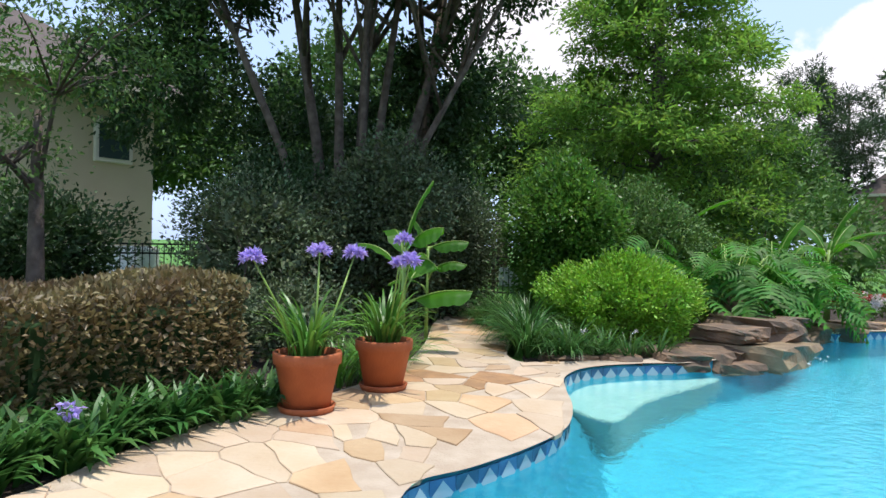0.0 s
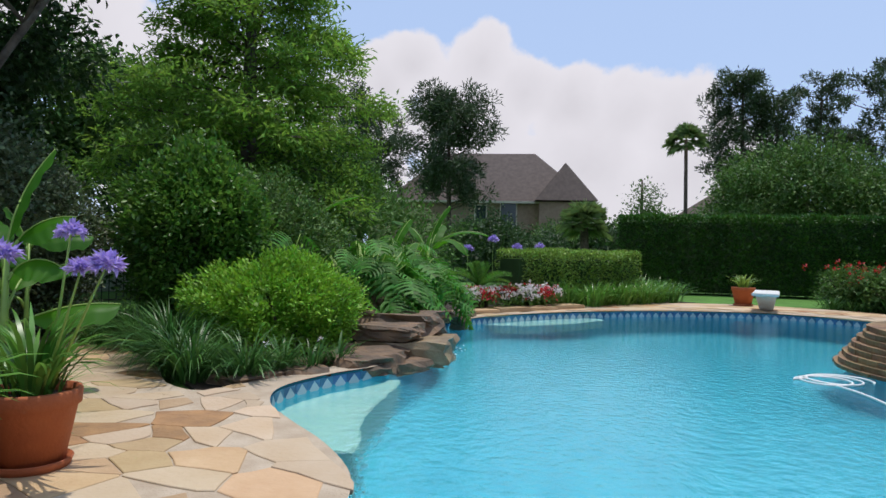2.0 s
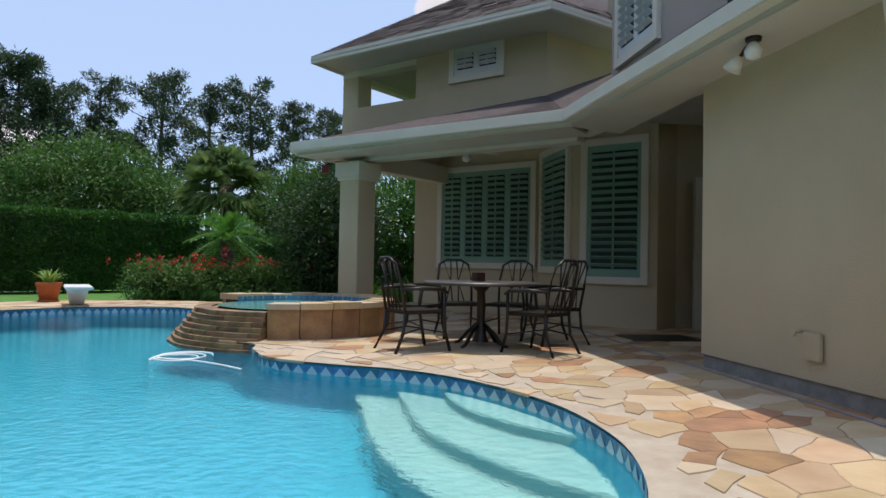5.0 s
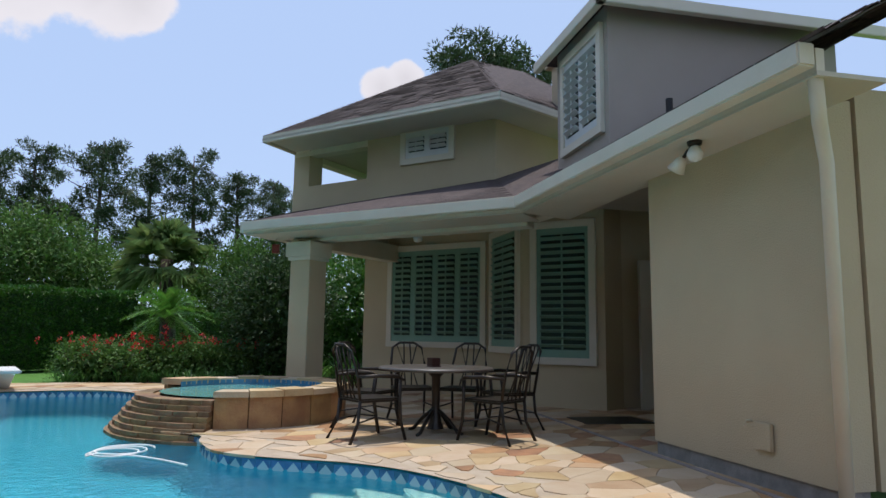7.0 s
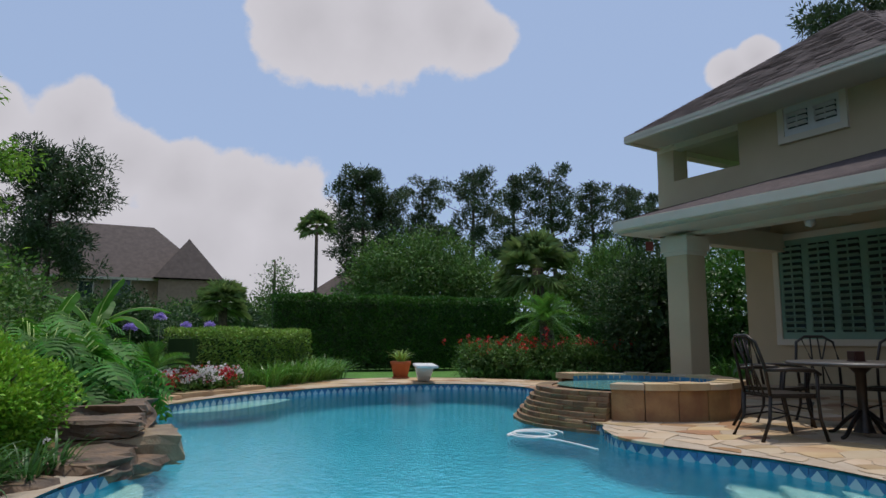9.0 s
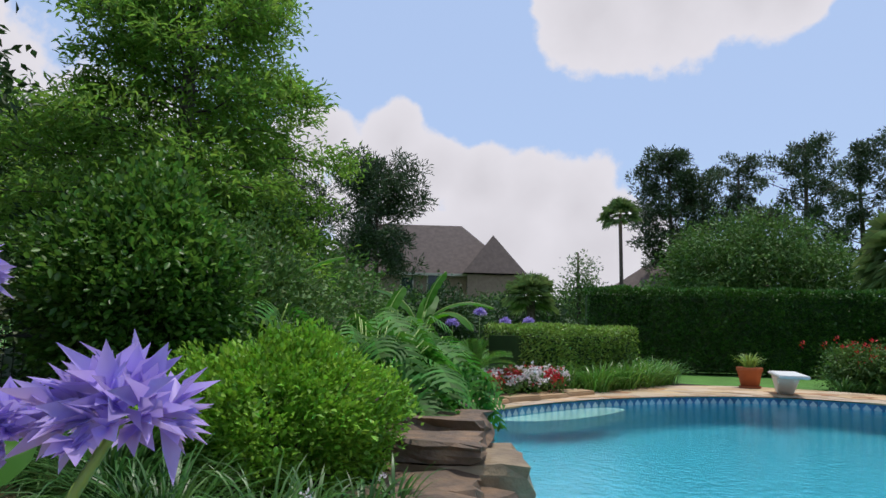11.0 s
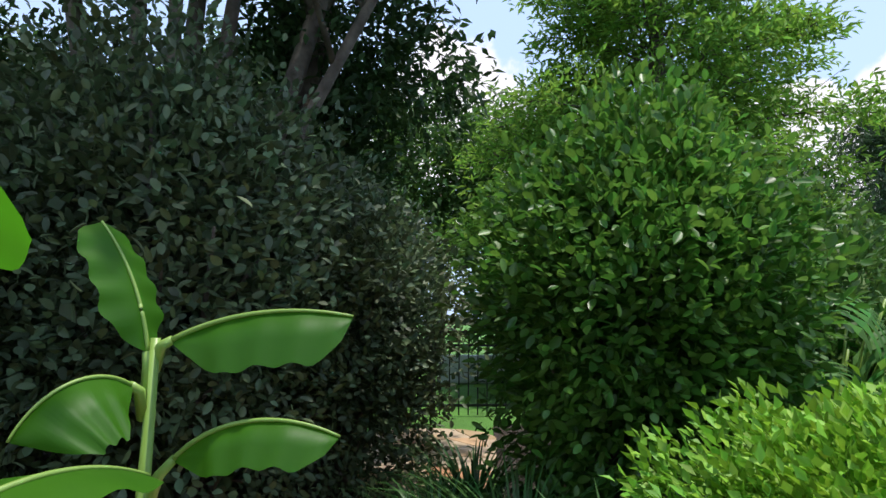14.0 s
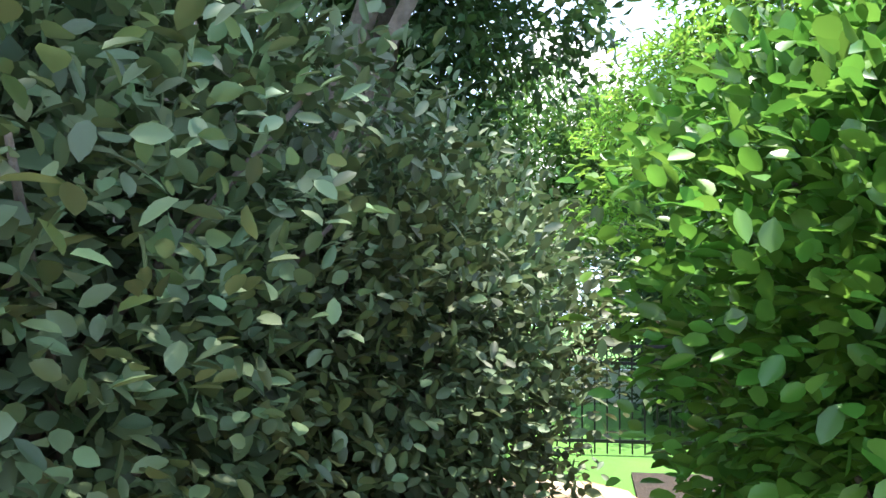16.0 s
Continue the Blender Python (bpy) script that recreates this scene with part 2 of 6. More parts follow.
def join(*pieces):
    V, F = [], []
    for v, f in pieces:
        o = len(V)
        V += list(v)
        F += [tuple(i + o for i in q) for q in f]
    return V, F


def bevelled(me, width=0.01, segments=2):
    bm = bmesh.new()
    bm.from_mesh(me)
    bmesh.ops.bevel(bm, geom=bm.edges[:], offset=width, segments=segments, affect="EDGES", clamp_overlap=True)
    bm.to_mesh(me)
    bm.free()
    return me


def prism(outline, z0, z1):
    n = len(outline)
    v = [(x, y, z0) for x, y in outline] + [(x, y, z1) for x, y in outline]
    f = [tuple(range(n - 1, -1, -1)), tuple(range(n, 2 * n))] + [(i, (i + 1) % n, n + (i + 1) % n, n + i) for i in range(n)]
    return v, f


def seg_box(p, q, z0, z1, thick, out=0.0):
    """A slab along the line p-q; it reaches thick to the right of the line, starting out before it."""
    p, q = Vector(p), Vector(q)
    d = (q - p).normalized()
    r = Vector((d.y, -d.x))
    a, b, c, e = p - r * out, q - r * out, q + r * thick, p + r * thick
    return prism([(e.x, e.y), (c.x, c.y), (b.x, b.y), (a.x, a.y)], z0, z1)


def tube(points, radii, sides=8, cap=True):
    pts = [Vector(p) for p in points]
    if not isinstance(radii, (list, tuple)):
        radii = [radii] * len(pts)
    V, F = [], []
    ref = Vector((0, 0, 1))
    for i, p in enumerate(pts):
        d = (pts[min(i + 1, len(pts) - 1)] - pts[max(i - 1, 0)]).normalized()
        u = d.cross(ref if abs(d.z) < 0.95 else Vector((1, 0, 0))).normalized()
        w = u.cross(d)
        for k in range(sides):
            a = 2 * math.pi * k / sides
            V.append(p + (u * math.cos(a) + w * math.sin(a)) * radii[i])
    for i in range(len(pts) - 1):
        for k in range(sides):
            F.append((i * sides + k, i * sides + (k + 1) % sides, (i + 1) * sides + (k + 1) % sides, (i + 1) * sides + k))
    if cap:
        F += [tuple(range(sides - 1, -1, -1)), tuple(range((len(pts) - 1) * sides, len(pts) * sides))]
    return V, F


def lathe(profile, sides=28):
    V = [(r * math.cos(2 * math.pi * k / sides), r * math.sin(2 * math.pi * k / sides), z) for r, z in profile for k in range(sides)]
    F = [(i * sides + k, i * sides + (k + 1) % sides, (i + 1) * sides + (k + 1) % sides, (i + 1) * sides + k)
         for i in range(len(profile) - 1) for k in range(sides)]
    return V, F


def np_mesh(name, verts, faces, material, smooth=False):
    """Mesh from numpy arrays: verts (n,3), faces (m,k), all of k corners."""
    me = bpy.data.meshes.new(name)
    m, k = faces.shape
    me.vertices.add(len(verts))
    me.vertices.foreach_set("co", np.ascontiguousarray(verts, dtype=np.float32).ravel())
    me.loops.add(m * k)
    me.loops.foreach_set("vertex_index", faces.astype(np.int32).ravel())
    me.polygons.add(m)
    me.polygons.foreach_set("loop_start", np.arange(0, m * k, k, dtype=np.int32))
    me.polygons.foreach_set("loop_total", np.full(m, k, dtype=np.int32))
    if smooth:
        me.polygons.foreach_set("use_smooth", np.ones(m, dtype=bool))
    for q in (material if isinstance(material, (list, tuple)) else [material]):
        me.materials.append(q)
    me.update()
    me.validate()
    return me


RNG = np.random.default_rng(7)
# leaf outlines: along +y, one long, half-width 0.5, folded a little along the rib
LEAF_S = (np.array([(0, 0, 0), (0.5, 0.45, 0.10), (0, 1.0, -0.08), (-0.5, 0.45, 0.10)]), np.array([(0, 1, 2), (0, 2, 3)]))
LEAF_L = (np.array([(0, 0, 0), (0.36, 0.22, 0.07), (0.5, 0.52, 0.09), (0.34, 0.82, 0.05), (0, 1.0, -0.04), (-0.34, 0.82, 0.05), (-0.5, 0.52, 0.09),
                    (-0.36, 0.22, 0.07), (0, 0.5, 0.0)]), np.array([(0, 1, 8), (1, 2, 8), (2, 3, 8), (3, 4, 8), (4, 5, 8), (5, 6, 8), (6, 7, 8), (7, 0, 8)]))
NEEDLE = (np.array([(-0.5, 0, 0), (0.5, 0, 0), (0, 1, 0)]), np.array([(0, 1, 2)]))


def leaf_mesh(name, pos, outward, length, width, material, shape=LEAF_S, up=0.3, jitter=0.7, smooth=False):
    """Many leaves at pos that point along outward, loosened, faces turned to the sky."""
    n = len(pos)
    d = outward / np.maximum(np.linalg.norm(outward, axis=1, keepdims=True), 1e-6) + RNG.normal(0, jitter, (n, 3)) + (0, 0, up)
    d /= np.linalg.norm(d, axis=1, keepdims=True)
    nrm = RNG.normal(0, 0.55, (n, 3)) + (0, 0, 1.0) + outward * 0.35
    x = np.cross(d, nrm)
    x /= np.maximum(np.linalg.norm(x, axis=1, keepdims=True), 1e-6)
    z = np.cross(x, d)
    L = length * RNG.uniform(0.65, 1.25, (n, 1))
    Wd = width * RNG.uniform(0.7, 1.2, (n, 1))
    t, f = shape
    V = pos[:, None, :] + x[:, None, :] * (t[None, :, 0:1] * Wd[:, None, :]) + d[:, None, :] * (t[None, :, 1:2] * L[:, None, :]) + z[:, None, :] * (t[None, :, 2:3] * L[:, None, :])
    F = f[None] + (np.arange(n) * len(t))[:, None, None]
    return np_mesh(name, V.reshape(-1, 3), F.reshape(-1, f.shape[1]), material, smooth)


def crown_points(centre, radii, clumps, per, spread, fill=0.25, low=-0.6):
    """Leaf places in clumps over an uneven ellipsoid; returns places and outward ways."""
    c, r = np.array(centre, float), np.array(radii, float)
    v = RNG.normal(0, 1, (clumps * 3, 3))
    v /= np.linalg.norm(v, axis=1, keepdims=True)
    v = v[v[:, 2] > low][:clumps]
    rad = np.where(RNG.random(len(v)) < fill, RNG.uniform(0.45, 0.85, len(v)), RNG.uniform(0.85, 1.08, len(v)))
    wob = 1 + 0.13 * np.sin(v[:, 0] * 5 + c[0]) * np.cos(v[:, 1] * 4 + c[1]) + 0.1 * np.sin(v[:, 2] * 6 + c[0] * 3)
    cc = c + v * r * (rad * wob)[:, None]
    p = cc[:, None, :] + RNG.normal(0, 1, (len(v), per, 3)) * np.array(spread)
    o = np.repeat(v[:, None, :], per, axis=1) + RNG.normal(0, 0.25, (len(v), per, 3))
    return p.reshape(-1, 3), o.reshape(-1, 3), cc

# ---- pool, deck, ground ----
WATER_Z = -0.12
POOL_KEYS = [(0.95, 1.75), (0.35, 1.15), (-0.35, 0.92), (-0.88, 0.97), (-1.12, 1.24), (-1.45, 1.56), (-1.84, 1.83), (-2.35, 1.97), (-2.9, 2.03), (-3.38, 2.12),
             (-3.8, 2.4), (-4.06, 2.95), (-4.2, 3.55), (-4.75, 4.2), (-5.6, 5.0), (-6.5, 5.95), (-7.05, 7.3), (-7.12, 8.5), (-6.95, 9.8), (-6.35, 11.4),
             (-5.3, 12.7), (-4.0, 13.1), (-3.0, 12.7), (-2.3, 11.4), (-2.05, 10.0), (-2.1, 8.6), (-1.65, 7.75), (-1.05, 7.35), (-0.97, 6.9), (-0.7, 6.25), (-0.1, 5.85),
             (0.42, 5.6), (0.86, 5.22), (1.22, 4.68), (1.47, 4.05), (1.55, 3.4), (1.5, 2.85), (1.3, 2.25)]


def smooth_loop(keys, per):
    out, n = [], len(keys)
    for i in range(n):
        a, b, c, d = (Vector(keys[(i + k) % n]) for k in (-1, 0, 1, 2))
        for k in range(per):
            t = k / per
            out.append(0.5 * ((2 * b) + (c - a) * t + (2 * a - 5 * b + 4 * c - d) * t * t + (3 * b - 3 * c + d - a) * t ** 3))
    return out


POOL = smooth_loop(POOL_KEYS, 5)


def area2(loop):
    return sum(a.x * b.y - b.x * a.y for a, b in zip(loop, loop[1:] + loop[:1]))


if area2(POOL) < 0:
    POOL = POOL[::-1]


def offset(loop, d):
    """Outward offset of an anticlockwise loop."""
    out = []
    for i, p in enumerate(loop):
        t = (loop[(i + 1) % len(loop)] - loop[i - 1]).normalized()
        out.append(p + Vector((t.y, -t.x)) * d)
    return out


def inside(p, loop):
    r, j = False, len(loop) - 1
    for i in range(len(loop)):
        a, b = loop[i], loop[j]
        if (a.y > p[1]) != (b.y > p[1]) and p[0] < (b.x - a.x) * (p[1] - a.y) / (b.y - a.y) + a.x:
            r = not r
        j = i
    return r


def sheet(name, outer, hole, z, material):
    bm = bmesh.new()
    edges = []
    for loop in (outer, hole):
        vs = [bm.verts.new((p[0], p[1], z)) for p in loop]
        edges += [bm.edges.new((vs[i], vs[(i + 1) % len(vs)])) for i in range(len(vs))]
    bmesh.ops.triangle_fill(bm, edges=edges, use_beauty=True)
    for f in bm.faces:
        if f.normal.z < 0:
            f.normal_flip()
    me = bpy.data.meshes.new(name)
    bm.to_mesh(me)
    bm.free()
    me.materials.append(material)
    return me


RIM = offset(POOL, 0.02)
far = [Vector(p) for p in ((-400, -400), (400, -400), (400, 400), (-400, 400))]
tagged(new("ground", sheet("ground", far, RIM, -0.07, M_LAWN)), "green mown lawn around the pool garden", "lawn", kind="structure")
n = len(POOL)


def floor_z(y):
    """The floor slopes down towards the diving board."""
    t = min(1.0, max(0.0, (y - 5.5) / 5.0))
    return -1.15 - 1.25 * t * t * (3 - 2 * t)


FLOOR = offset(POOL, -0.25)
shell_v = [(p.x, p.y, -0.02) for p in RIM] + [(p.x, p.y, floor_z(p.y)) for p in FLOOR]
shell_f = [(i, (i + 1) % n, n + (i + 1) % n, n + i) for i in range(n)]
mid_f = sum(FLOOR, Vector((0, 0))) / n
rings = 10
for k in range(1, rings):
    shell_v += [(*(p.lerp(mid_f, k / rings)), floor_z(p.lerp(mid_f, k / rings).y)) for p in FLOOR]
    shell_f += [(k * n + i, k * n + (i + 1) % n, (k + 1) * n + (i + 1) % n, (k + 1) * n + i) for i in range(n)]
shell_v.append((*mid_f, floor_z(mid_f.y)))
shell_f += [(rings * n + i, rings * n + (i + 1) % n, (rings + 1) * n) for i in range(n)]
pool = thing("swimming_pool", "freeform swimming pool with turquoise plaster and clear water", "pool", kind="structure")
part("basin", mesh_of("basin", shell_v, shell_f, M_PLASTER), pool, "turquoise plaster basin with painted caustic mottle")
wv = [(p.x, p.y, WATER_Z) for p in POOL]
water = part("water_surface", mesh_of("water", wv, [tuple(range(n))], M_WATER), pool, "clear rippled pool water")
water.visible_shadow = False


def tier(name, loop, z, material=M_STEP):
    me = bevelled(mesh_of(name, *prism([(p.x, p.y) for p in smooth_loop(loop, 4)], -1.14, z), material), 0.02, 2)
    part(name, me, pool, "pale plaster underwater step")


# entry steps, one within the other, and the shallow shelves
tier("step", [(1.6, 3.75), (1.45, 4.95), (0.98, 5.4), (0.84, 5.15), (0.9, 4.6), (1.1, 4.2), (1.35, 3.9)], -0.2)
tier("step", [(1.65, 2.9), (1.5, 4.9), (0.9, 5.5), (0.5, 5.55), (0.5, 5.0), (0.56, 4.3), (0.75, 3.8), (1.05, 3.3), (1.35, 2.95)], -0.42)
tier("step", [(1.6, 2.3), (1.5, 4.9), (0.8, 5.55), (0.15, 5.75), (0.16, 5.1), (0.23, 4.2), (0.42, 3.5), (0.75, 2.95), (1.2, 2.4)], -0.66)
tier("shelf", [(-3.3, 2.05), (-2.6, 2.3), (-3.2, 2.75), (-3.85, 3.45), (-4.2, 3.75), (-4.15, 3.2), (-3.95, 2.6)], -0.3)
tier("shelf", [(-7.1, 7.4), (-6.6, 7.9), (-6.45, 9.0), (-6.6, 9.9), (-7.0, 9.7), (-7.1, 8.5)], -0.22)

DECK = smooth_loop([(3.9, -4.0), (3.9, 5.0), (6.0, 6.0), (6.0, 9.8), (4.4, 12.0), (2.0, 14.2), (0.2, 14.4), (-2.0, 14.5), (-4.2, 14.9), (-6.2, 14.6), (-7.5, 13.0), (-7.95, 10.4),
                    (-7.7, 8.6), (-7.3, 7.4), (-6.4, 5.8), (-5.2, 4.55), (-4.5, 3.9), (-4.35, 3.2), (-4.15, 2.45), (-3.95, 1.9), (-4.4, 1.75), (-5.2, 1.9), (-6.6, 1.95),
                    (-8.4, 2.3), (-10.2, 2.6), (-10.3, 1.5), (-8.4, 1.2), (-6.6, 1.0), (-5.2, 0.95), (-4.2, 0.85), (-3.4, 0.7), (-2.6, 0.35), (-1.9, -0.15), (-1.1, -0.5),
                    (-0.5, -0.75), (-0.2, -2.0), (-0.3, -4.0)], 3)
if area2(DECK) < 0:
    DECK = DECK[::-1]
deck = tagged(new("pavement", sheet("deck_bed", DECK, offset(POOL, -0.015), -0.004, M_GROUT)), "tan flagstone pool deck with sandy mortar joints", "pool deck", kind="structure")
mulch = []
for bed in ([(-0.5, -0.8), (-1.1, -0.5), (-1.9, -0.15), (-2.6, 0.35), (-3.4, 0.7), (-4.2, 0.85), (-5.2, 0.95), (-6.6, 1.0), (-10.3, 1.5), (-10.4, -6), (-0.4, -6)],
            [(-4.0, 1.9), (-4.2, 2.45), (-4.4, 3.2), (-4.6, 3.9), (-5.3, 4.6), (-6.5, 5.8), (-7.4, 7.4), (-7.8, 8.6), (-8.05, 10.4), (-7.6, 13.0), (-6.4, 14.7), (-9.5, 14.5), (-11, 9), (-11, 2.8),
             (-8.4, 2.35), (-6.6, 2.0), (-5.2, 1.95)],
            [(-5.2, 15.2), (-4.2, 15.0), (-2.0, 14.6), (0.2, 14.6), (1.0, 17), (-1.8, 18.2), (-4.9, 17.2)]):
    mulch.append(prism(bed, -0.2, -0.045))
tagged(new("planting_bed", mesh_of("bed", *join(*mulch), M_MULCH)), "dark bark mulch of the planting beds", "soil", kind="stuff")

# ---- house ----
house = thing("house", "two-storey beige stucco house with shingle roofs", "house")
U_B = Vector((-0.736, 0.677))


def hpart(name, vf, material, label="", bevel=0.0, parent=None):
    me = mesh_of(name, *vf, material)
    if bevel:
        bevelled(me, bevel, 2)
    return part(name, me, parent or house, label)


N0, N1 = (3.41, 3.42), (3.32, 5.58)
W0, W1, W2, W3, W4 = (4.95, 9.35), (4.47, 8.97), (3.48, 9.88), (3.38, 11.5), (1.23, 13.48)
hpart("wall", seg_box(N0, N1, 0.13, 2.75, 0.25), M_STUCCO, "smooth beige stucco wall")
hpart("wall", seg_box((7.5, 5.575), (3.6, 5.575), 0.13, 2.84, 0.0, 0.25), M_STUCCO)
hpart("wall", seg_box((3.68, 3.41), (7.5, 3.3), 0.13, 2.84, 0.0, 0.25), M_STUCCO)
# unseen closing wall, added to stop sky light leaking into the porch
hpart("wall", seg_box((6.98, 9.4), (6.98, 5.4), 0.0, 3.4, 0.0, 0.2), M_STUCCO)
hpart("foundation", join(seg_box((3.43, 3.44), (3.34, 5.57), -0.06, 0.13, 0.2)), mat("concrete", (0.30, 0.28, 0.26), 0.9, (0.2, 0.19, 0.18), 8, 0.6, 0.4, 50), "stained concrete footing")
hpart("wall", seg_box(W2, W1, 0, 3.4, 0.0, 0.2), M_STUCCO)
hpart("wall", seg_box(W1, W0, 0, 3.4, 0.0, 0.2), M_STUCCO)
hpart("wall", seg_box(W0, (6.5, 9.35), 0, 3.4, 0.0, 0.2), M_STUCCO)
hpart("wall", seg_box(W3, W2, 0, 3.4, 0.0, 0.2), M_STUCCO)
hpart("wall", seg_box(W4, W3, 0, 3.4, 0.0, 0.2), M_STUCCO)
hpart("wall", seg_box((3.6, 16.5), W4, 0, 3.4, 0.0, 0.2), M_STUCCO)

# eaves: gutter line, soffit, frieze beam, porch ceiling
EA, EC, EL, EB = (2.92, 2.9), (2.68, 7.6), (-0.98, 10.72), (2.6, 14.9)
E_Z0, E_Z1 = 2.68, 2.86
for p, q in ((EA, EC), (EC, EL), (EL, EB)):
    hpart("gutter", seg_box(q, p, E_Z0 + 0.03, E_Z1, 0.13), M_TRIM, "cream painted gutter", 0.012)
    hpart("fascia", seg_box(q, p, E_Z0 - 0.0, E_Z1 - 0.03, 0.0, 0.06), M_TRIM)


def inset(p, q, d):
    p, q = Vector(p), Vector(q)
    t = (q - p).normalized()
    r = Vector((t.y, -t.x)) * d
    return tuple(p + r), tuple(q + r)


hpart("soffit", prism([EA, EC, (3.45, 7.9), (3.42, 2.9)][::-1], E_Z0 - 0.02, E_Z0 + 0.01), M_CEIL, "cream painted soffit")
hpart("soffit", prism([EC, EL, (-0.4, 11.2), (3.1, 8.1)][::-1], E_Z0 - 0.02, E_Z0 + 0.01), M_CEIL)
hpart("soffit", prism([EL, EB, (3.0, 14.6), (-0.4, 11.2)][::-1], E_Z0 - 0.02, E_Z0 + 0.01), M_CEIL)
hpart("porch_beam", seg_box((-0.25, 11.05), (2.98, 8.25), 2.61, 2.88, 0.0, 0.28), M_TRIM, "cream painted beam", 0.01)
hpart("porch_beam", seg_box((2.98, 8.25), (3.33, 5.6), 2.672, 2.88, 0.0, 0.2), M_TRIM, "", 0.01)
hpart("porch_beam", seg_box((2.9, 14.4), (-0.25, 11.05), 2.55, 2.88, 0.0, 0.28), M_TRIM, "", 0.01)
C_O = [(-0.3, 11.1, 2.86), (2.9, 8.3, 2.86), (3.33, 5.55, 2.86), (2.9, 14.5, 2.86)]
C_I = [(0.75, 12.3, 3.36), (4.0, 8.95, 3.36), (4.7, 5.55, 3.36), (7.0, 5.55, 3.36), (7.0, 9.6, 3.36), (3.6, 14.9, 3.36)]
hpart("porch_ceiling", (C_O + C_I, [(0, 1, 5, 4), (1, 2, 6, 5), (0, 4, 9, 3), (4, 5, 6, 7, 8, 9)]), M_CEIL, "painted porch ceiling")

# porch roof, rising from the gutter to the upper walls
P_A0, P_C0, P_L0, P_B0 = (*inset(EA, EC, -0.1)[0], 2.85), (2.57, 7.55, 2.85), (-1.1, 10.74, 2.85), (2.5, 15.0, 2.85)
roof_v = [P_A0, P_C0, P_L0, P_B0, (6.6, 2.6, 4.9), (6.6, 8.9, 4.9), (3.2, 10.55, 3.82), (-0.35, 13.8, 3.62), (2.9, 16.8, 3.62), (6.6, 9.0, 4.9)]
roof_f = [(0, 1, 5, 4), (1, 6, 5), (1, 2, 7, 6), (2, 3, 8, 7)]
lower_roof = hpart("roof", (roof_v, [tuple(q[::-1]) for q in roof_f]), M_SHINGLE, "brown asphalt shingle porch roof")


def shingle_courses(quad, rows, cols, parent, keep=1.0):
    """Rows of separate shingle tabs over a quad (a, b along the eave; d, c above)."""
    a, b, c, d = (Vector(p) for p in quad)
    nrm = (b - a).cross(d - a).normalized()
    V, F = [], []
    for i in range(rows):
        t0, t1 = i / rows, min(1.0, (i + 1.12) / rows)
        for j in range(cols):
            s0, s1 = (j + 0.5 * (i % 2)) / cols, (j + 0.5 * (i % 2) + 0.96) / cols
            s1 = min(s1, 1.0)
            if s0 >= 1.0:
                continue
            lift = random.uniform(0.008, 0.022)
            q = []
            for s, t, h in ((s0, t0, lift), (s1, t0, lift), (s1, t1, 0.004), (s0, t1, 0.004)):
                q.append((a.lerp(b, s)).lerp(d.lerp(c, s), t) + nrm * h)
            o = len(V)
            V += q + [q[0] - nrm * lift, q[1] - nrm * lift]
            F += [(o, o + 1, o + 2, o + 3), (o + 4, o + 5, o + 1, o)]
    part("shingles", mesh_of("shingles", V, F, M_SHINGLE), parent, "brown asphalt shingle courses")


shingle_courses((P_C0[:2] + (2.86,), P_L0[:2] + (2.86,), (-0.35, 13.8, 3.63), (3.2, 10.55, 3.83)), 20, 26, lower_roof)
shingle_courses(((2.8, 2.7, 2.86), P_C0[:2] + (2.86,), (6.6, 8.9, 4.91), (6.6, 2.6, 4.91)), 26, 26, lower_roof)

# porch column
col = thing("porch_column", "square beige stucco porch column with capital and plinth", "column", (0.05, 10.83, -0.02), 47.4)
part("shaft", bevelled(mesh_of("shaft", *box(-0.21, -0.21, 0, 0.21, 0.21, 2.58), M_STUCCO), 0.008), col)
part("capital", bevelled(mesh_of("capital", *join(box(-0.27, -0.27, 2.36, 0.27, 0.27, 2.6), box(-0.24, -0.24, 2.3, 0.24, 0.24, 2.36)), M_TRIM), 0.006), col, "cream capital")
part("plinth", bevelled(mesh_of("plinth", *box(-0.245, -0.245, 0, 0.245, 0.245, 0.22), M_TRIM), 0.008), col, "cream plinth")

# upper storey
Q0, Q1, Q2, Q3 = (-0.32, 13.77), (0.21, 13.29), (1.12, 12.45), (3.2, 10.55)
hpart("upper_wall", seg_box(Q2, Q3, 3.3, 5.1, 0.0, 0.2), M_STUCCO, "beige stucco upper wall")
hpart("upper_wall", seg_box(Q3, (6.6, 12.6), 3.3, 5.1, 0.0, 0.2), M_STUCCO)
hpart("balcony_parapet", join(seg_box(Q0, Q2, 3.3, 4.14, 0.0, 0.2), seg_box((2.6, 17.0), Q0, 3.3, 4.14, 0.0, 0.2)), M_STUCCO, "stucco balcony parapet")
hpart("balcony_header", join(seg_box(Q0, Q2, 4.80, 5.06, 0.0, 0.25), seg_box((2.6, 17.0), Q0, 4.80, 5.06, 0.0, 0.25)), M_TRIM, "cream balcony header")
pier = hpart("balcony_pier", prism([Q0, (0.0, 13.48), (0.28, 13.78), (-0.04, 14.07)], 4.1, 5.06), M_STUCCO, "stucco balcony pier", 0.006)
hpart("pier_capital", prism([(-0.37, 13.77), (0.0, 13.43), (0.33, 13.78), (-0.04, 14.12)], 4.88, 5.06), M_TRIM, "", 0.006, pier)
hpart("balcony_ceiling", prism([Q0, Q2, (3.8, 15.3), (2.6, 17.0)], 5.04, 5.08), M_CEIL)
R_E = [(-0.95, 13.0, 5.0), (2.95, 9.45, 5.0), (8.2, 12.2, 5.0), (3.2, 18.2, 5.0)]
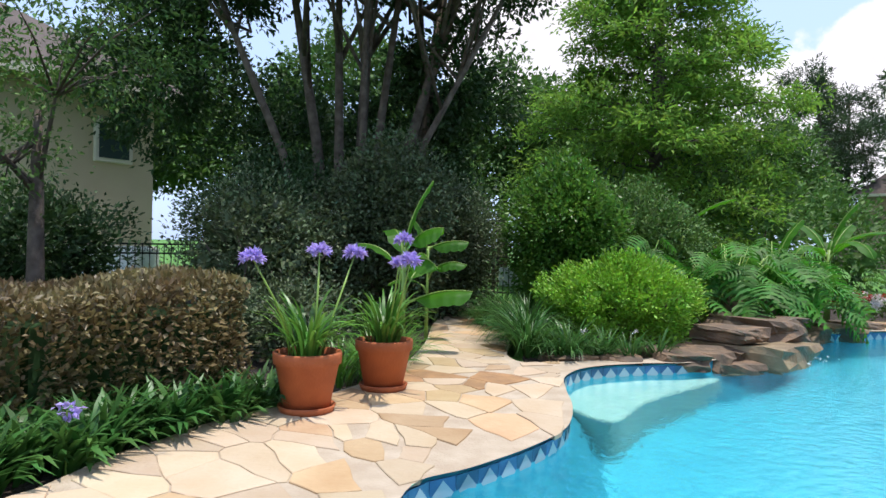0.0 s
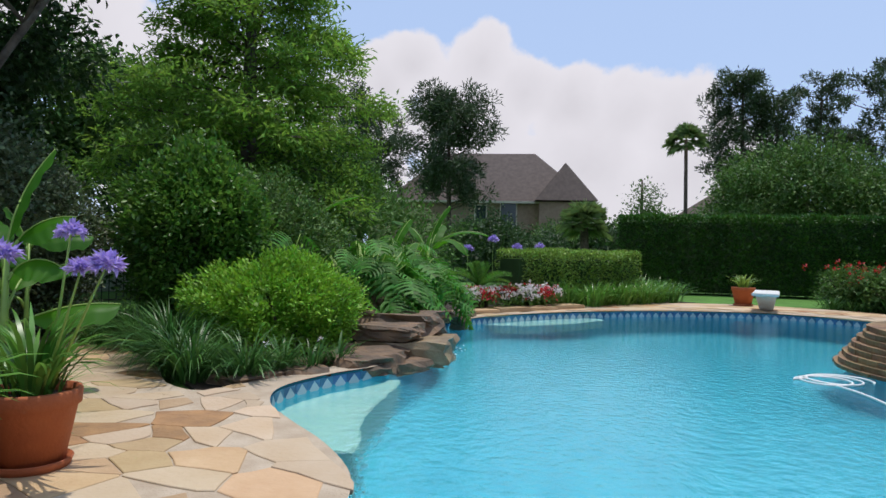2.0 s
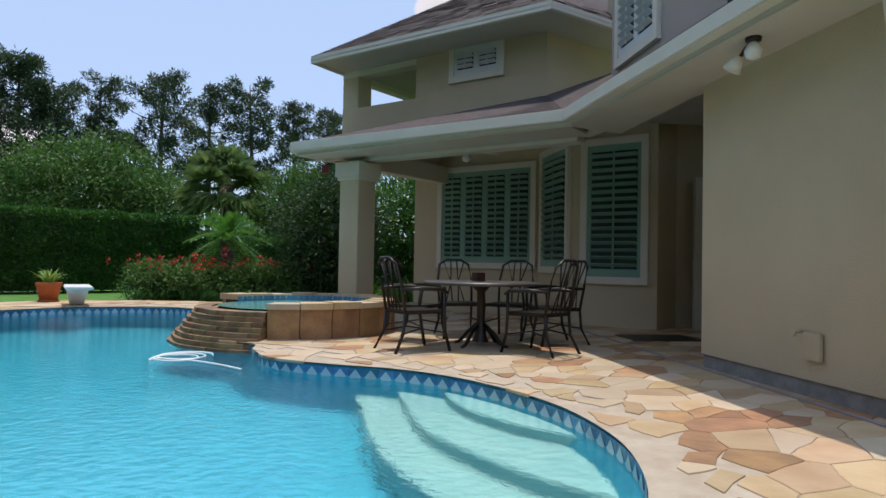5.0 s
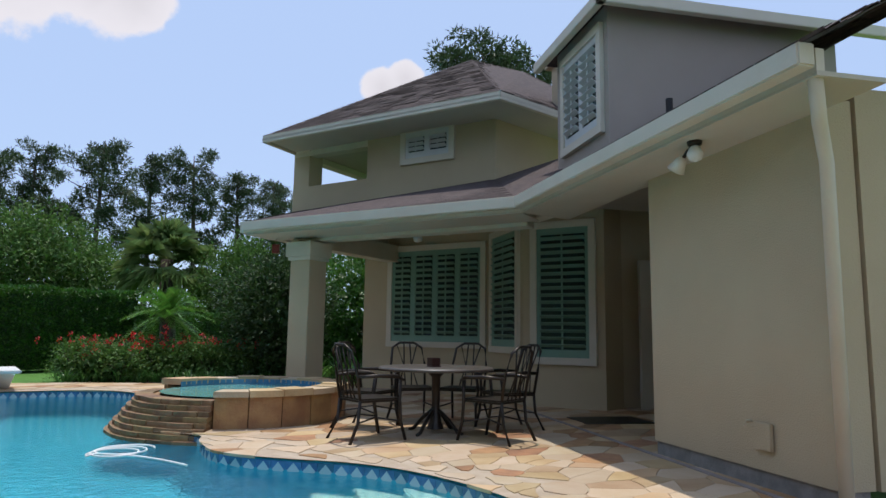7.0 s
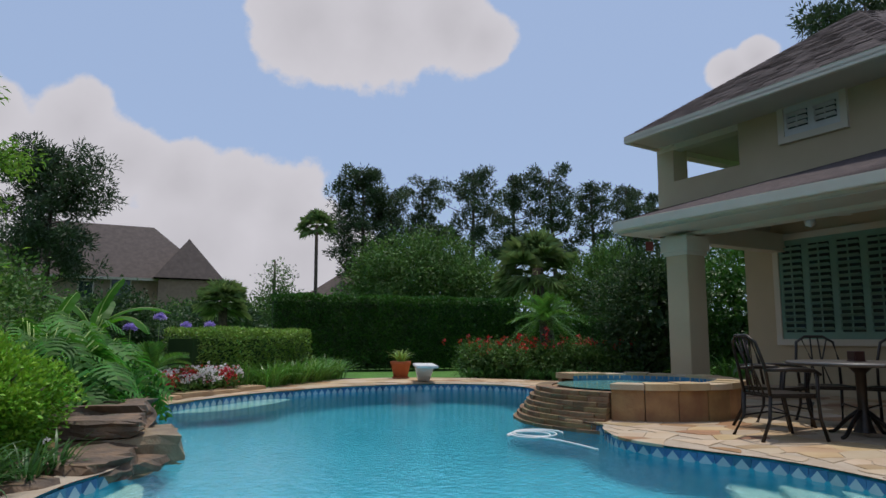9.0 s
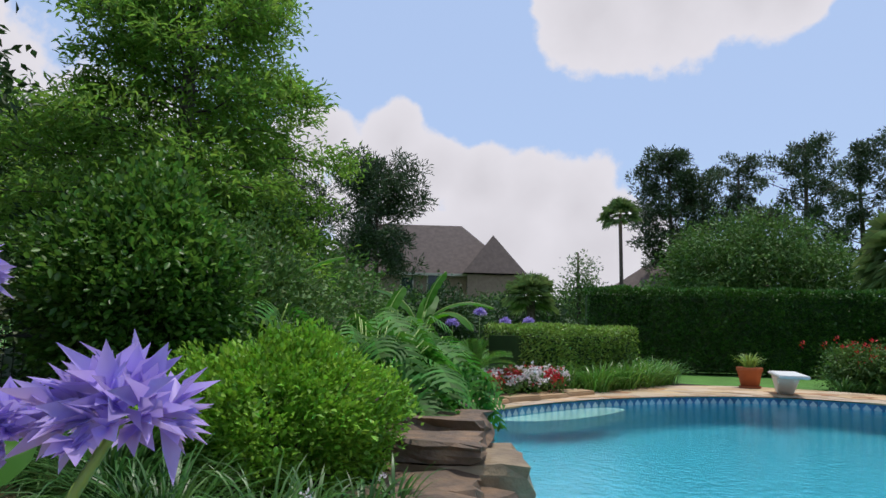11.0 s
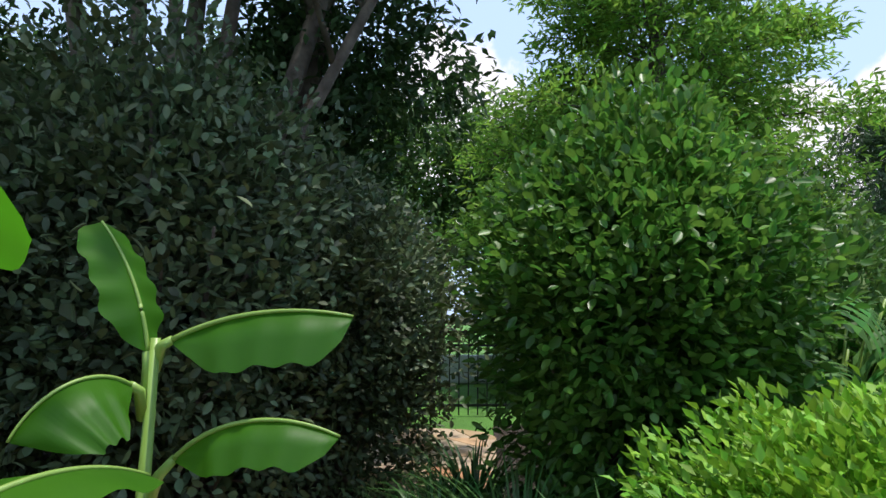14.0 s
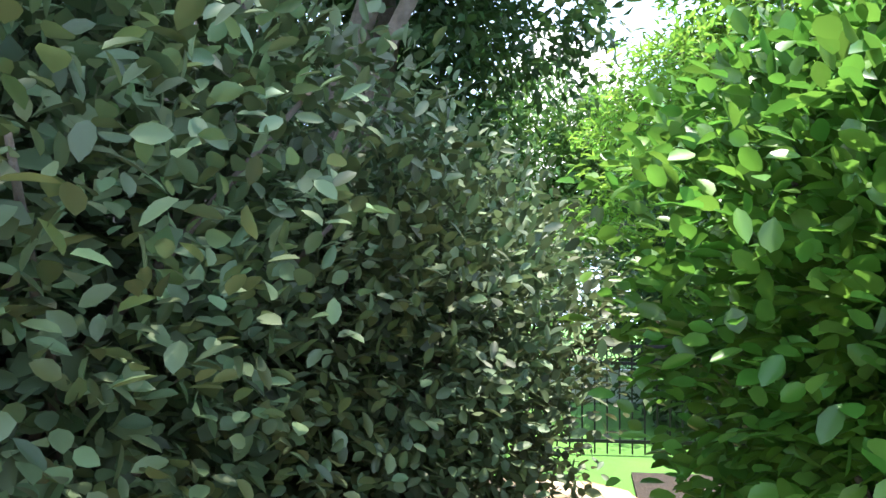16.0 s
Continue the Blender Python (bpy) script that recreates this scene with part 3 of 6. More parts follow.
R_T = [(3.5, 13.5, 7.3), (4.9, 13.9, 7.3)]
V = [Vector(p) for p in R_E] + [Vector(p) for p in R_T]
upper_roof = hpart("roof", ([tuple(v) for v in V], [(0, 1, 4), (1, 2, 5, 4), (2, 3, 5), (3, 0, 4, 5)]), M_SHINGLE, "brown asphalt shingle hip roof")
for i in range(4):
    p, q = R_E[i][:2], R_E[(i + 1) % 4][:2]
    hpart("fascia", seg_box(q, p, 4.87, 5.02, 0.08), M_TRIM, "cream fascia", 0.01)
hpart("upper_soffit", prism([p[:2] for p in R_E], 4.92, 4.95), M_CEIL)


def tri_courses(a, b, top, rows, parent):
    a, b, top = Vector(a), Vector(b), Vector(top)
    nrm = (b - a).cross(top - a).normalized()
    V, F = [], []
    w = (b - a).length
    for i in range(rows):
        t0, t1 = i / rows, min(1.0, (i + 1.1) / rows)
        k = max(1, int(w * (1 - t0) / 0.3))
        for j in range(k):
            s0, s1 = j / k, (j + 0.95) / k
            lift = random.uniform(0.008, 0.024)
            pts = [a.lerp(top, t0).lerp(b.lerp(top, t0), s0), a.lerp(top, t0).lerp(b.lerp(top, t0), s1), a.lerp(top, t1).lerp(b.lerp(top, t1), s1), a.lerp(top, t1).lerp(b.lerp(top, t1), s0)]
            o = len(V)
            V += [pts[0] + nrm * lift, pts[1] + nrm * lift, pts[2] + nrm * 0.004, pts[3] + nrm * 0.004]
            F.append((o, o + 1, o + 2, o + 3))
    part("shingles", mesh_of("shingles", V, F, M_SHINGLE), parent, "brown asphalt shingle courses")


tri_courses(R_E[0], R_E[1], R_T[0], 30, upper_roof)
shingle_courses((R_E[1], R_E[2], R_T[1], R_T[0]), 30, 18, upper_roof)

# dormer with its window
D_X, D_Y0, D_Y1 = 3.62, 7.0, 8.68
# darker copy of the house stucco: the dormer's shade is in its colour
dorm = hpart("dormer", join(box(D_X, D_Y0, 3.0, 7.0, D_Y1, 5.32)), mat("shade_tinted_stucco", (0.40, 0.345, 0.30), 0.9, (0.36, 0.31, 0.27), 1.2, 0.5, 0.3, 90), "stucco dormer")
hpart("dormer_roof", ([(3.4, 6.72, 5.27), (3.4, 8.96, 5.27), (4.5, 7.84, 6.0), (8, 6.72, 5.27), (8, 8.96, 5.27), (8, 7.84, 6.0)], [(0, 2, 1), (0, 3, 5, 2), (1, 2, 5, 4)]), M_SHINGLE, "", 0, dorm)
hpart("dormer_fascia", join(seg_box((3.35, 6.67), (3.35, 9.0), 5.15, 5.3, 0.1), seg_box((8, 6.67), (3.35, 6.67), 5.15, 5.3, 0.1)), M_TRIM, "", 0.008, dorm)
hpart("chimney", join(box(4.4, 10.2, 5, 5.1, 10.9, 6.1), box(4.3, 10.1, 6.1, 5.2, 11.0, 6.25)), M_STUCCO, "stucco chimney", 0.01)
hpart("vent_pipe", tube([(3.9, 6.1, 3.3), (3.9, 6.1, 3.75)], 0.04), M_IRON)


def window(p, q, z0, z1, label, panels=1, sash=False, mid=M_SHUTTER, idx=1):
    """Framed window on the wall face p-q, shutters with real louvres behind a frame."""
    p, q = Vector(p), Vector(q)
    w = (q - p).length
    ang = math.degrees(math.atan2((q - p).y, (q - p).x))
    win = thing("window_%d" % idx, label, "window", (p.x, p.y, 0), ang, kind="structure")
    tw = 0.11
    tr = join(box(0, -0.06, z0, w, 0.02, z0 + tw), box(0, -0.06, z1 - tw, w, 0.02, z1), box(0, -0.055, z0 + tw, tw, 0.02, z1 - tw), box(w - tw, -0.055, z0 + tw, w, 0.02, z1 - tw))
    part("window_frame", mesh_of("frame", *tr, M_TRIM), win, "cream painted frame")
    part("pane", mesh_of("pane", *box(tw, -0.006, z0 + tw, w - tw, 0.0, z1 - tw), M_GLASS), win, "dark reflecting glass")
    iw = (w - 2 * tw) / panels
    for k in range(panels):
        x0, x1 = tw + k * iw, tw + (k + 1) * iw
        st = 0.06
        fr = join(box(x0, -0.03, z0 + tw, x0 + st, -0.008, z1 - tw), box(x1 - st, -0.03, z0 + tw, x1, -0.008, z1 - tw), box(x0 + st, -0.03, z0 + tw, x1 - st, -0.008, z0 + tw + 0.12),
                  box(x0 + st, -0.03, z1 - tw - 0.1, x1 - st, -0.008, z1 - tw))
        sh = part("shutter", mesh_of("shutter", *fr, mid), win, "pale green shutter" if mid is M_SHUTTER else "white shutter")
        za, zb = z0 + tw + 0.13, z1 - tw - 0.11
        m = max(3, int((zb - za) / 0.11))
        lm = mesh_of("louvre", *join(box(0, -0.005, -0.003, x1 - x0 - 2 * st, 0.005, 0.078)), mid)
        for i in range(m):
            part("louvre", lm, sh, "", pose(x0 + st, -0.02, za + (zb - za) * (i + 0.3) / m, 58, 0, 0))
        part("tilt_rod", mesh_of("rod", *box((x0 + x1) / 2 - 0.012, -0.055, za, (x0 + x1) / 2 + 0.012, -0.04, zb), mid), sh)
    return win


def on_wall(p, q, s0, s1, lift=0.005):
    p, q = Vector(p), Vector(q)
    d = (q - p).normalized()
    r = Vector((d.y, -d.x)) * lift
    return tuple(p + d * s0 + r), tuple(p + d * s1 + r)


# walls stand 0.2 m before their line
b0, b1 = on_wall(W2, W1, 0.14, 1.22, 0.005)
window(b0, b1, 0.66, 2.92, "tall cream-framed window with green plantation shutters", 1, idx=1)
b0, b1 = on_wall(W3, W2, 0.12, 1.5, 0.005)
window(b0, b1, 0.8, 2.97, "narrow cream-framed window with green shutters", 1, idx=2)
b0, b1 = on_wall(W4, W3, 0.62, 2.86, 0.005)
window(b0, b1, 0.85, 2.86, "wide cream-framed porch window with green shutters", 4, idx=3)
b0, b1 = on_wall(Q2, Q3, 0.82, 2.0, 0.005)
window(b0, b1, 4.29, 5.02, "small upper window with white shutters", 2, mid=M_SHUT2, idx=4)
window((D_X - 0.006, 8.44), (D_X - 0.006, 7.12), 3.66, 5.12, "dormer sash window with white frame", 2, mid=M_SHUT2, idx=5)
part("door", bevelled(mesh_of("door_leaf", *box(5.25, 9.10, 0.02, 6.15, 9.145, 2.15), M_TRIM), 0.01), house, "cream panelled door")
part("door_frame", mesh_of("door_frame", *join(box(5.12, 9.08, 0, 5.25, 9.148, 2.3), box(6.15, 9.08, 0, 6.28, 9.148, 2.3), box(5.25, 9.08, 2.15, 6.15, 9.148, 2.3)), M_TRIM), house)

# downspout, flood light, hatch, fan
tagged(new("downspout", mesh_of("downspout", *tube([(2.95, 2.95, 2.7), (3.1, 3.1, 2.45), (3.32, 3.3, 2.25), (3.33, 3.32, 0.1)], 0.045, 10), M_TRIM, True)), "cream metal downspout on the wall corner", "downspout")
fl = thing("flood_light", "twin-head outdoor flood light under the soffit", "lamp", (3.0, 4.28, 2.658))
part("mount", mesh_of("mount", *lathe([(0.0, 0.0), (0.06, 0.0), (0.055, -0.03), (0.0, -0.035)], 16), M_BRONZE, True), fl)
part("arm", mesh_of("arm", *tube([(0, 0, -0.03), (-0.02, 0.07, -0.06), (-0.03, 0.14, -0.12)], 0.015), M_BRONZE), fl)
part("lamp_head", mesh_of("head", *tube([(-0.03, 0.12, -0.1), (-0.05, 0.2, -0.19)], [0.03, 0.075], 14), M_TRIM, True), fl, "cream lamp cone")
part("bulb", mesh_of("bulb", *lathe([(0.0, -0.17), (0.05, -0.15), (0.065, -0.1), (0.04, -0.05), (0.02, -0.03)], 16), M_WHITE, True), fl, "white bulb")
hatch = thing("wall_hatch", "beige painted utility cover on the stucco wall", "cover", (3.375, 4.1, 0.28), 92.4)
part("cover", bevelled(mesh_of("cover", *box(-0.09, 0.0, 0, 0.09, 0.03, 0.2), M_STUCCO), 0.006), hatch)
part("spigot", mesh_of("spigot", *tube([(0.14, 0.0, 0.2), (0.14, 0.05, 0.195), (0.14, 0.06, 0.16)], 0.013), M_STUCCO), hatch)
fan = thing("ceiling_fan", "cream ceiling fan with globe lamp under the porch", "fan", (1.9, 10.9, 3.38))
part("rod", mesh_of("rod", *tube([(0, 0, 0), (0, 0, -0.45)], 0.015), M_BRONZE), fan)
part("motor", mesh_of("motor", *lathe([(0.0, -0.45), (0.09, -0.46), (0.1, -0.53), (0.05, -0.57), (0, -0.57)], 18), M_TRIM, True), fan)
part("globe", mesh_of("globe", *lathe([(0.0, -0.7), (0.07, -0.67), (0.085, -0.62), (0.05, -0.57)], 18), M_WHITE, True), fan)
for k in range(5):
    part("blade", bevelled(mesh_of("blade", *box(0.1, -0.06, -0.52, 0.6, 0.06, -0.51), M_TRIM), 0.003, 1), fan, "", pose(0, 0, 0, 0, 0, 72 * k + 10))
tagged(new("drain_channel", mesh_of("drain", *seg_box((3.24, 3.0), (3.26, 9.3), -0.03, 0.014, 0.05), mat("drain_grate", (0.34, 0.29, 0.27), 0.8, (0.25, 0.21, 0.2), 9, 0.5))), "pale strip drain set in the flagstone deck", "drain", kind="structure")
tagged(new("door_mat", bevelled(mesh_of("mat", *box(3.55, 7.6, -0.004, 4.5, 8.3, 0.012), M_IRON), 0.005)), "black rubber mat on the deck by the alcove", "mat")

# ---- plants: kinds ----


def shrub(name, label, category, centre, radii, clumps, per, size, material, shape=LEAF_S, spread=0.08, stems=6, fill=0.25, low=-0.75, up=0.25, jitter=0.6, group="", bark=M_BARK):
    """Stems from the ground into a crown of many leaves."""
    x, y, z = centre
    t = thing(name, label, category, (x, y, -0.05), 0, group)
    p, o, cc = crown_points((0, 0, z + 0.05), radii, clumps, per, spread, fill, low)
    keep = p[:, 2] > 0.02
    part("crown", leaf_mesh("crown", p[keep], o[keep], size[0], size[1], material, shape, up, jitter, shape is LEAF_L), t)
    fine = shape is LEAF_L
    inner = RNG.normal(0, 1, (int(clumps * 2.2) if fine else max(160, clumps // 2), 3))
    inner /= np.linalg.norm(inner, axis=1, keepdims=True)
    depth = RNG.uniform(0.35, 0.8, (len(inner), 1))
    ip = inner * np.array(radii) * depth + (0, 0, z + 0.05)
    ip, inner = ip[ip[:, 2] > 0.05], inner[ip[:, 2] > 0.05]
    wide = 1.5 * size[0] if fine else max(2.6 * size[0], 0.17 * max(radii) ** 0.5)
    part("inner_foliage", leaf_mesh("inner_foliage", ip, inner, wide, wide * 0.75, material, LEAF_S, -0.2, 0.9), t)
    tubes = []
    for k in range(stems):
        c = cc[RNG.integers(len(cc))]
        b = Vector((RNG.normal(0, radii[0] * 0.15), RNG.normal(0, radii[1] * 0.15), 0.0))
        m = b.lerp(Vector(c), 0.5) + Vector((0, 0, 0.15 * radii[2]))
        tubes.append(tube([b, m, Vector(c) * 0.95], [0.02 + 0.012 * radii[2], 0.016, 0.006], 6))
    part("woody_base", mesh_of("woody_base", *join(*tubes), bark, True), t)
    return t


def hedge(name, label, path, width, height, density, size, material, shape=LEAF_S, base=0.0, rough=0.05, dark=M_BARK):
    """A clipped hedge along a path: leaves over its top and sides, twigs and a dark shade core inside."""
    t = thing(name, label, "hedge", (path[0][0], path[0][1], -0.05))
    P, O = [], []
    for (x0, y0), (x1, y1) in zip(path, path[1:]):
        L = math.hypot(x1 - x0, y1 - y0)
        d = np.array([(x1 - x0) / L, (y1 - y0) / L, 0])
        s = np.array([-d[1], d[0], 0])
        a = np.array([x0 - path[0][0], y0 - path[0][1], 0])
        for side, area, nrm in ((0, width, (0, 0, 1)), (1, height - base, s), (-1, height - base, -s)):
            k = int(L * area * density)
            u = RNG.uniform(0, L, k)
            v = RNG.uniform(0, 1, k)
            depth = np.abs(RNG.normal(0, 0.06, k)) * (RNG.random(k) < 0.9) + rough * (np.sin(u * 5.1) + np.cos(u * 2.3 + v * 4)) * 0.5
            if side == 0:
                q = a + d * u[:, None] + s * ((v - 0.5) * width)[:, None] + np.array([0, 0, 1.0]) * (height + 0.05 - depth)[:, None]
            else:
                q = a + d * u[:, None] + s * (side * (width / 2 - depth))[:, None] + np.array([0, 0, 1.0]) * (base + 0.05 + v * (height - base))[:, None]
            P.append(q)
            O.append(np.tile(np.array(nrm, float), (k, 1)))
    P, O = np.concatenate(P), np.concatenate(O)
    part("foliage", leaf_mesh("foliage", P, O, size[0], size[1], material, shape, 0.35, 0.6), t)
    tw = []
    for (x0, y0), (x1, y1) in zip(path, path[1:]):
        L = math.hypot(x1 - x0, y1 - y0)
        for k in range(int(L * 3) + 1):
            f = (k + RNG.random()) / (int(L * 3) + 1)
            b = Vector((x0 + (x1 - x0) * f - path[0][0], y0 + (y1 - y0) * f - path[0][1], 0))
            tw.append(tube([b, b + Vector((RNG.normal(0, 0.1), RNG.normal(0, 0.1), height * 0.5)), b + Vector((RNG.normal(0, width * 0.3), RNG.normal(0, width * 0.3), height * 0.93))], [0.02, 0.014, 0.005], 5))
    # dark slabs behind the leaves stand in for the shade within
    core = []
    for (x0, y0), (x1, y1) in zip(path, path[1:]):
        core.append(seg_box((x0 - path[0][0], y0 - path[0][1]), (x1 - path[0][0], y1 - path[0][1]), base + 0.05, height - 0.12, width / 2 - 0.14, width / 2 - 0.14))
    part("inner_growth", mesh_of("inner_growth", *join(*core), M_DARK), t, "solid dark core standing in for inner shade")
    part("woody_base", mesh_of("woody_base", *join(*tw), dark), t)
    return t


def straps(n, length, width, lean=(0.25, 0.95), droop=0.7, radius=0.08, seg=6, z0=0.0):
    """Arching strap leaves round a centre, tapered to a tip."""
    V, F = [], []
    for k in range(n):
        a = RNG.uniform(0, 2 * math.pi)
        L = length * RNG.uniform(0.6, 1.15)
        w = width * RNG.uniform(0.7, 1.15)
        ln = RNG.uniform(*lean)
        r0 = RNG.uniform(0, radius)
        d = np.array([math.cos(a), math.sin(a)])
        s = np.array([-d[1], d[0]])
        pos, el, p = [], math.pi / 2 - ln * 0.55, np.array([d[0] * r0, d[1] * r0, z0])
        tw = RNG.normal(0, 0.3)
        for i in range(seg + 1):
            t = i / seg
            ww = w * (0.55 + 0.9 * t - 1.45 * t ** 3) * 0.5 if t < 1 else 0.0005
            sd = np.array([s[0], s[1], tw * t])
            V += [p - sd * max(ww, 0.0005), p + sd * max(ww, 0.0005)]
            e = el - (ln + droop) * t ** 1.3 * 1.1
            p = p + np.array([d[0] * math.cos(e), d[1] * math.cos(e), math.sin(e)]) * (L / seg)
        o = len(V) - 2 * (seg + 1)
        F += [(o + 2 * i, o + 2 * i + 1, o + 2 * i + 3, o + 2 * i + 2) for i in range(seg)]
    return np.array(V), np.array(F)


def strap_clump(name, label, category, at, n, length, width, material, group="", **kw):
    t = thing(name, label, category, at, 0, group)
    v, f = straps(n, length, width, **kw)
    part("leaves", np_mesh("leaves", v, f, material, True), t)
    return t


def umbel(parent, base, tip, size=0.075):
    """A flower stalk with a round head of small lilac trumpets."""
    b, e = Vector(base), Vector(tip)
    st = part("flower_stalk", mesh_of("stalk", *tube([b, b.lerp(e, 0.5) + Vector((0.01, 0.01, 0.03)), e], [0.008, 0.007, 0.005], 6), M_RIB, True), parent, "pale green flower stalk")
    v = RNG.normal(0, 1, (70, 3))
    v /= np.linalg.norm(v, axis=1, keepdims=True)
    v[:, 2] = np.abs(v[:, 2]) * 0.9 - 0.25
    p = np.array(e) + v * size * RNG.uniform(0.25, 0.75, (70, 1))
    part("flower_head", leaf_mesh("umbel", np.repeat(p, 3, axis=0), np.repeat(v, 3, axis=0), size * 0.6, size * 0.28, M_PURPLE, LEAF_S, 0.1, 0.5), st, "round lilac flower head")


def blade_leaf(L, W, seg=30, droop=0.9, rise=1.1, notch=0.025, cup=0.35, ripple=0.006):
    """Banana blade along +x from its stalk: broad, pleated, with torn edges; returns blade and rib."""
    V, F, rib = [], [], []
    p, el = Vector((0, 0, 0)), rise
    for i in range(seg + 1):
        t = i / seg
        w = W * 0.5 * min(1.0, (0.04 + t / 0.26)) ** 0.7 * max(0.0004, 1 - max(0.0, (t - 0.74) / 0.26) ** 2.2) ** 0.5
        e = el - (rise * 0.2 + droop) * t
        tear = 1 - notch * (RNG.random() ** 3)
        tear2 = 1 - notch * (RNG.random() ** 3)
        up = Vector((-math.sin(e), 0, math.cos(e)))
        for k, sgn, tr in ((1.0, -1, tear), (0.5, -1, 1), (0, 0, 1), (0.5, 1, 1), (1.0, 1, tear2)):
            off = Vector((0, sgn * k * w * tr, 0)) - up * (cup * (k * w) * 0.6) + up * ripple * k * math.sin(i * 0.95 + k * 1.2 + sgn)
            V.append(tuple(p + off))
        rib.append(p + up * 0.001)
        p = p + Vector((math.cos(e), 0, math.sin(e))) * (L / seg)
    for i in range(seg):
        for k in range(4):
            F.append((i * 5 + k, i * 5 + k + 1, (i + 1) * 5 + k + 1, (i + 1) * 5 + k))
    return (V, F), tube(rib, [0.012 * L * (1 - 0.8 * i / seg) + 0.002 for i in range(seg + 1)], 6)


def banana(label, at, height, leaves, stem_r=0.035):
    """leaves: (height on stem, turn, stalk length, blade length, width, rise, droop)"""
    t = thing("banana_plant", label, "plant", at, 0, "banana plants")
    part("pseudostem", mesh_of("stem", *tube([(0, 0, 0), (0.01, 0, height * 0.5), (0, 0.01, height)], [stem_r, stem_r * 0.8, stem_r * 0.5], 10), M_RIB, True), t, "pale green fleshy stem")
    for z, turn, stalk, L, W, rise, droop, *roll in leaves:
        (bv, bf), rib = blade_leaf(L, W * (1.25 if roll else 1.0), rise=rise, droop=droop, cup=1.5 if roll else 0.35)
        c = Vector((math.cos(rise), 0, math.sin(rise))) * stalk
        m = pose(0, 0, z, 0, 0, turn) @ pose(0, 0, 0, roll[0] * 0.4 if roll else 0, 0, 0)
        lf = part("leaf", mesh_of("blade", [Vector(v) + c for v in bv], bf, M_BANANA, True), t, "", m)
        part("midrib", mesh_of("rib", *join(rib_shift(rib, c), tube([(0, 0, -0.05), c * 0.5, c], [0.016, 0.013, 0.011], 6)), M_RIB, True), lf, "pale midrib")
    return t


def rib_shift(vf, c):
    return [tuple(Vector(v) + c) for v in vf[0]], vf[1]


def split_leaf(L):
    """A deeply lobed philodendron leaf along +x: a broad blade cut into curved fingers, drooping at the tip."""
    V, F = [], []
    n = 6

    def at(x, y):
        return (x, y, -0.25 * x * x / L - 0.45 * y * y / L)

    for sgn in (-1, 1):
        for i in range(n):
            t = (i + 0.5) / n
            w = L * (0.50 * math.sin(math.pi * (0.2 + 0.74 * t)) ** 0.8 + 0.04)
            h = 0.5 * L / n
            x = L * t
            o = len(V)
            V += [at(x - h, 0), at(x + h, 0), at(x - h * 0.40 + 0.10 * w, sgn * w * 0.42), at(x + h * 0.55 + 0.08 * w, sgn * w * 0.38),
                  at(x - h * 0.55 + 0.26 * w, sgn * w * 0.78), at(x + h * 0.55 + 0.22 * w, sgn * w * 0.74), at(x + h * 0.2 + 0.42 * w, sgn * w)]
            q = [(o, o + 1, o + 3, o + 2), (o + 2, o + 3, o + 5, o + 4), (o + 4, o + 5, o + 6)]
            F += q if sgn > 0 else [k[::-1] for k in q]
    return V, F


def philodendron(label, at, n, reach, height, size):
    t = thing("philodendron", label, "plant", at, 0, "split-leaf philodendrons")
    kinds = [mesh_of("split_leaf", *split_leaf(s), M_PHILO) for s in (size, size * 0.8, size * 0.65)]
    for k in range(n):
        a, rr = RNG.uniform(0, 2 * math.pi), math.sqrt(RNG.random())
        e = Vector((math.cos(a) * reach * rr, math.sin(a) * reach * rr, height * (1.05 - 0.65 * rr * rr) * RNG.uniform(0.75, 1.1)))
        part("leaf_stalk", mesh_of("leaf_stalk", *tube([(e.x * 0.2, e.y * 0.2, 0), e * 0.6 + Vector((0, 0, 0.15)), e], [0.014, 0.01, 0.007], 5), M_RIB, True), t)
        part("leaf", kinds[k % 3], t, "", Matrix.Translation(e) @ Euler((RNG.normal(0, 0.35), RNG.uniform(0.1, 1.15), a + RNG.normal(0, 0.6))).to_matrix().to_4x4())
    return t


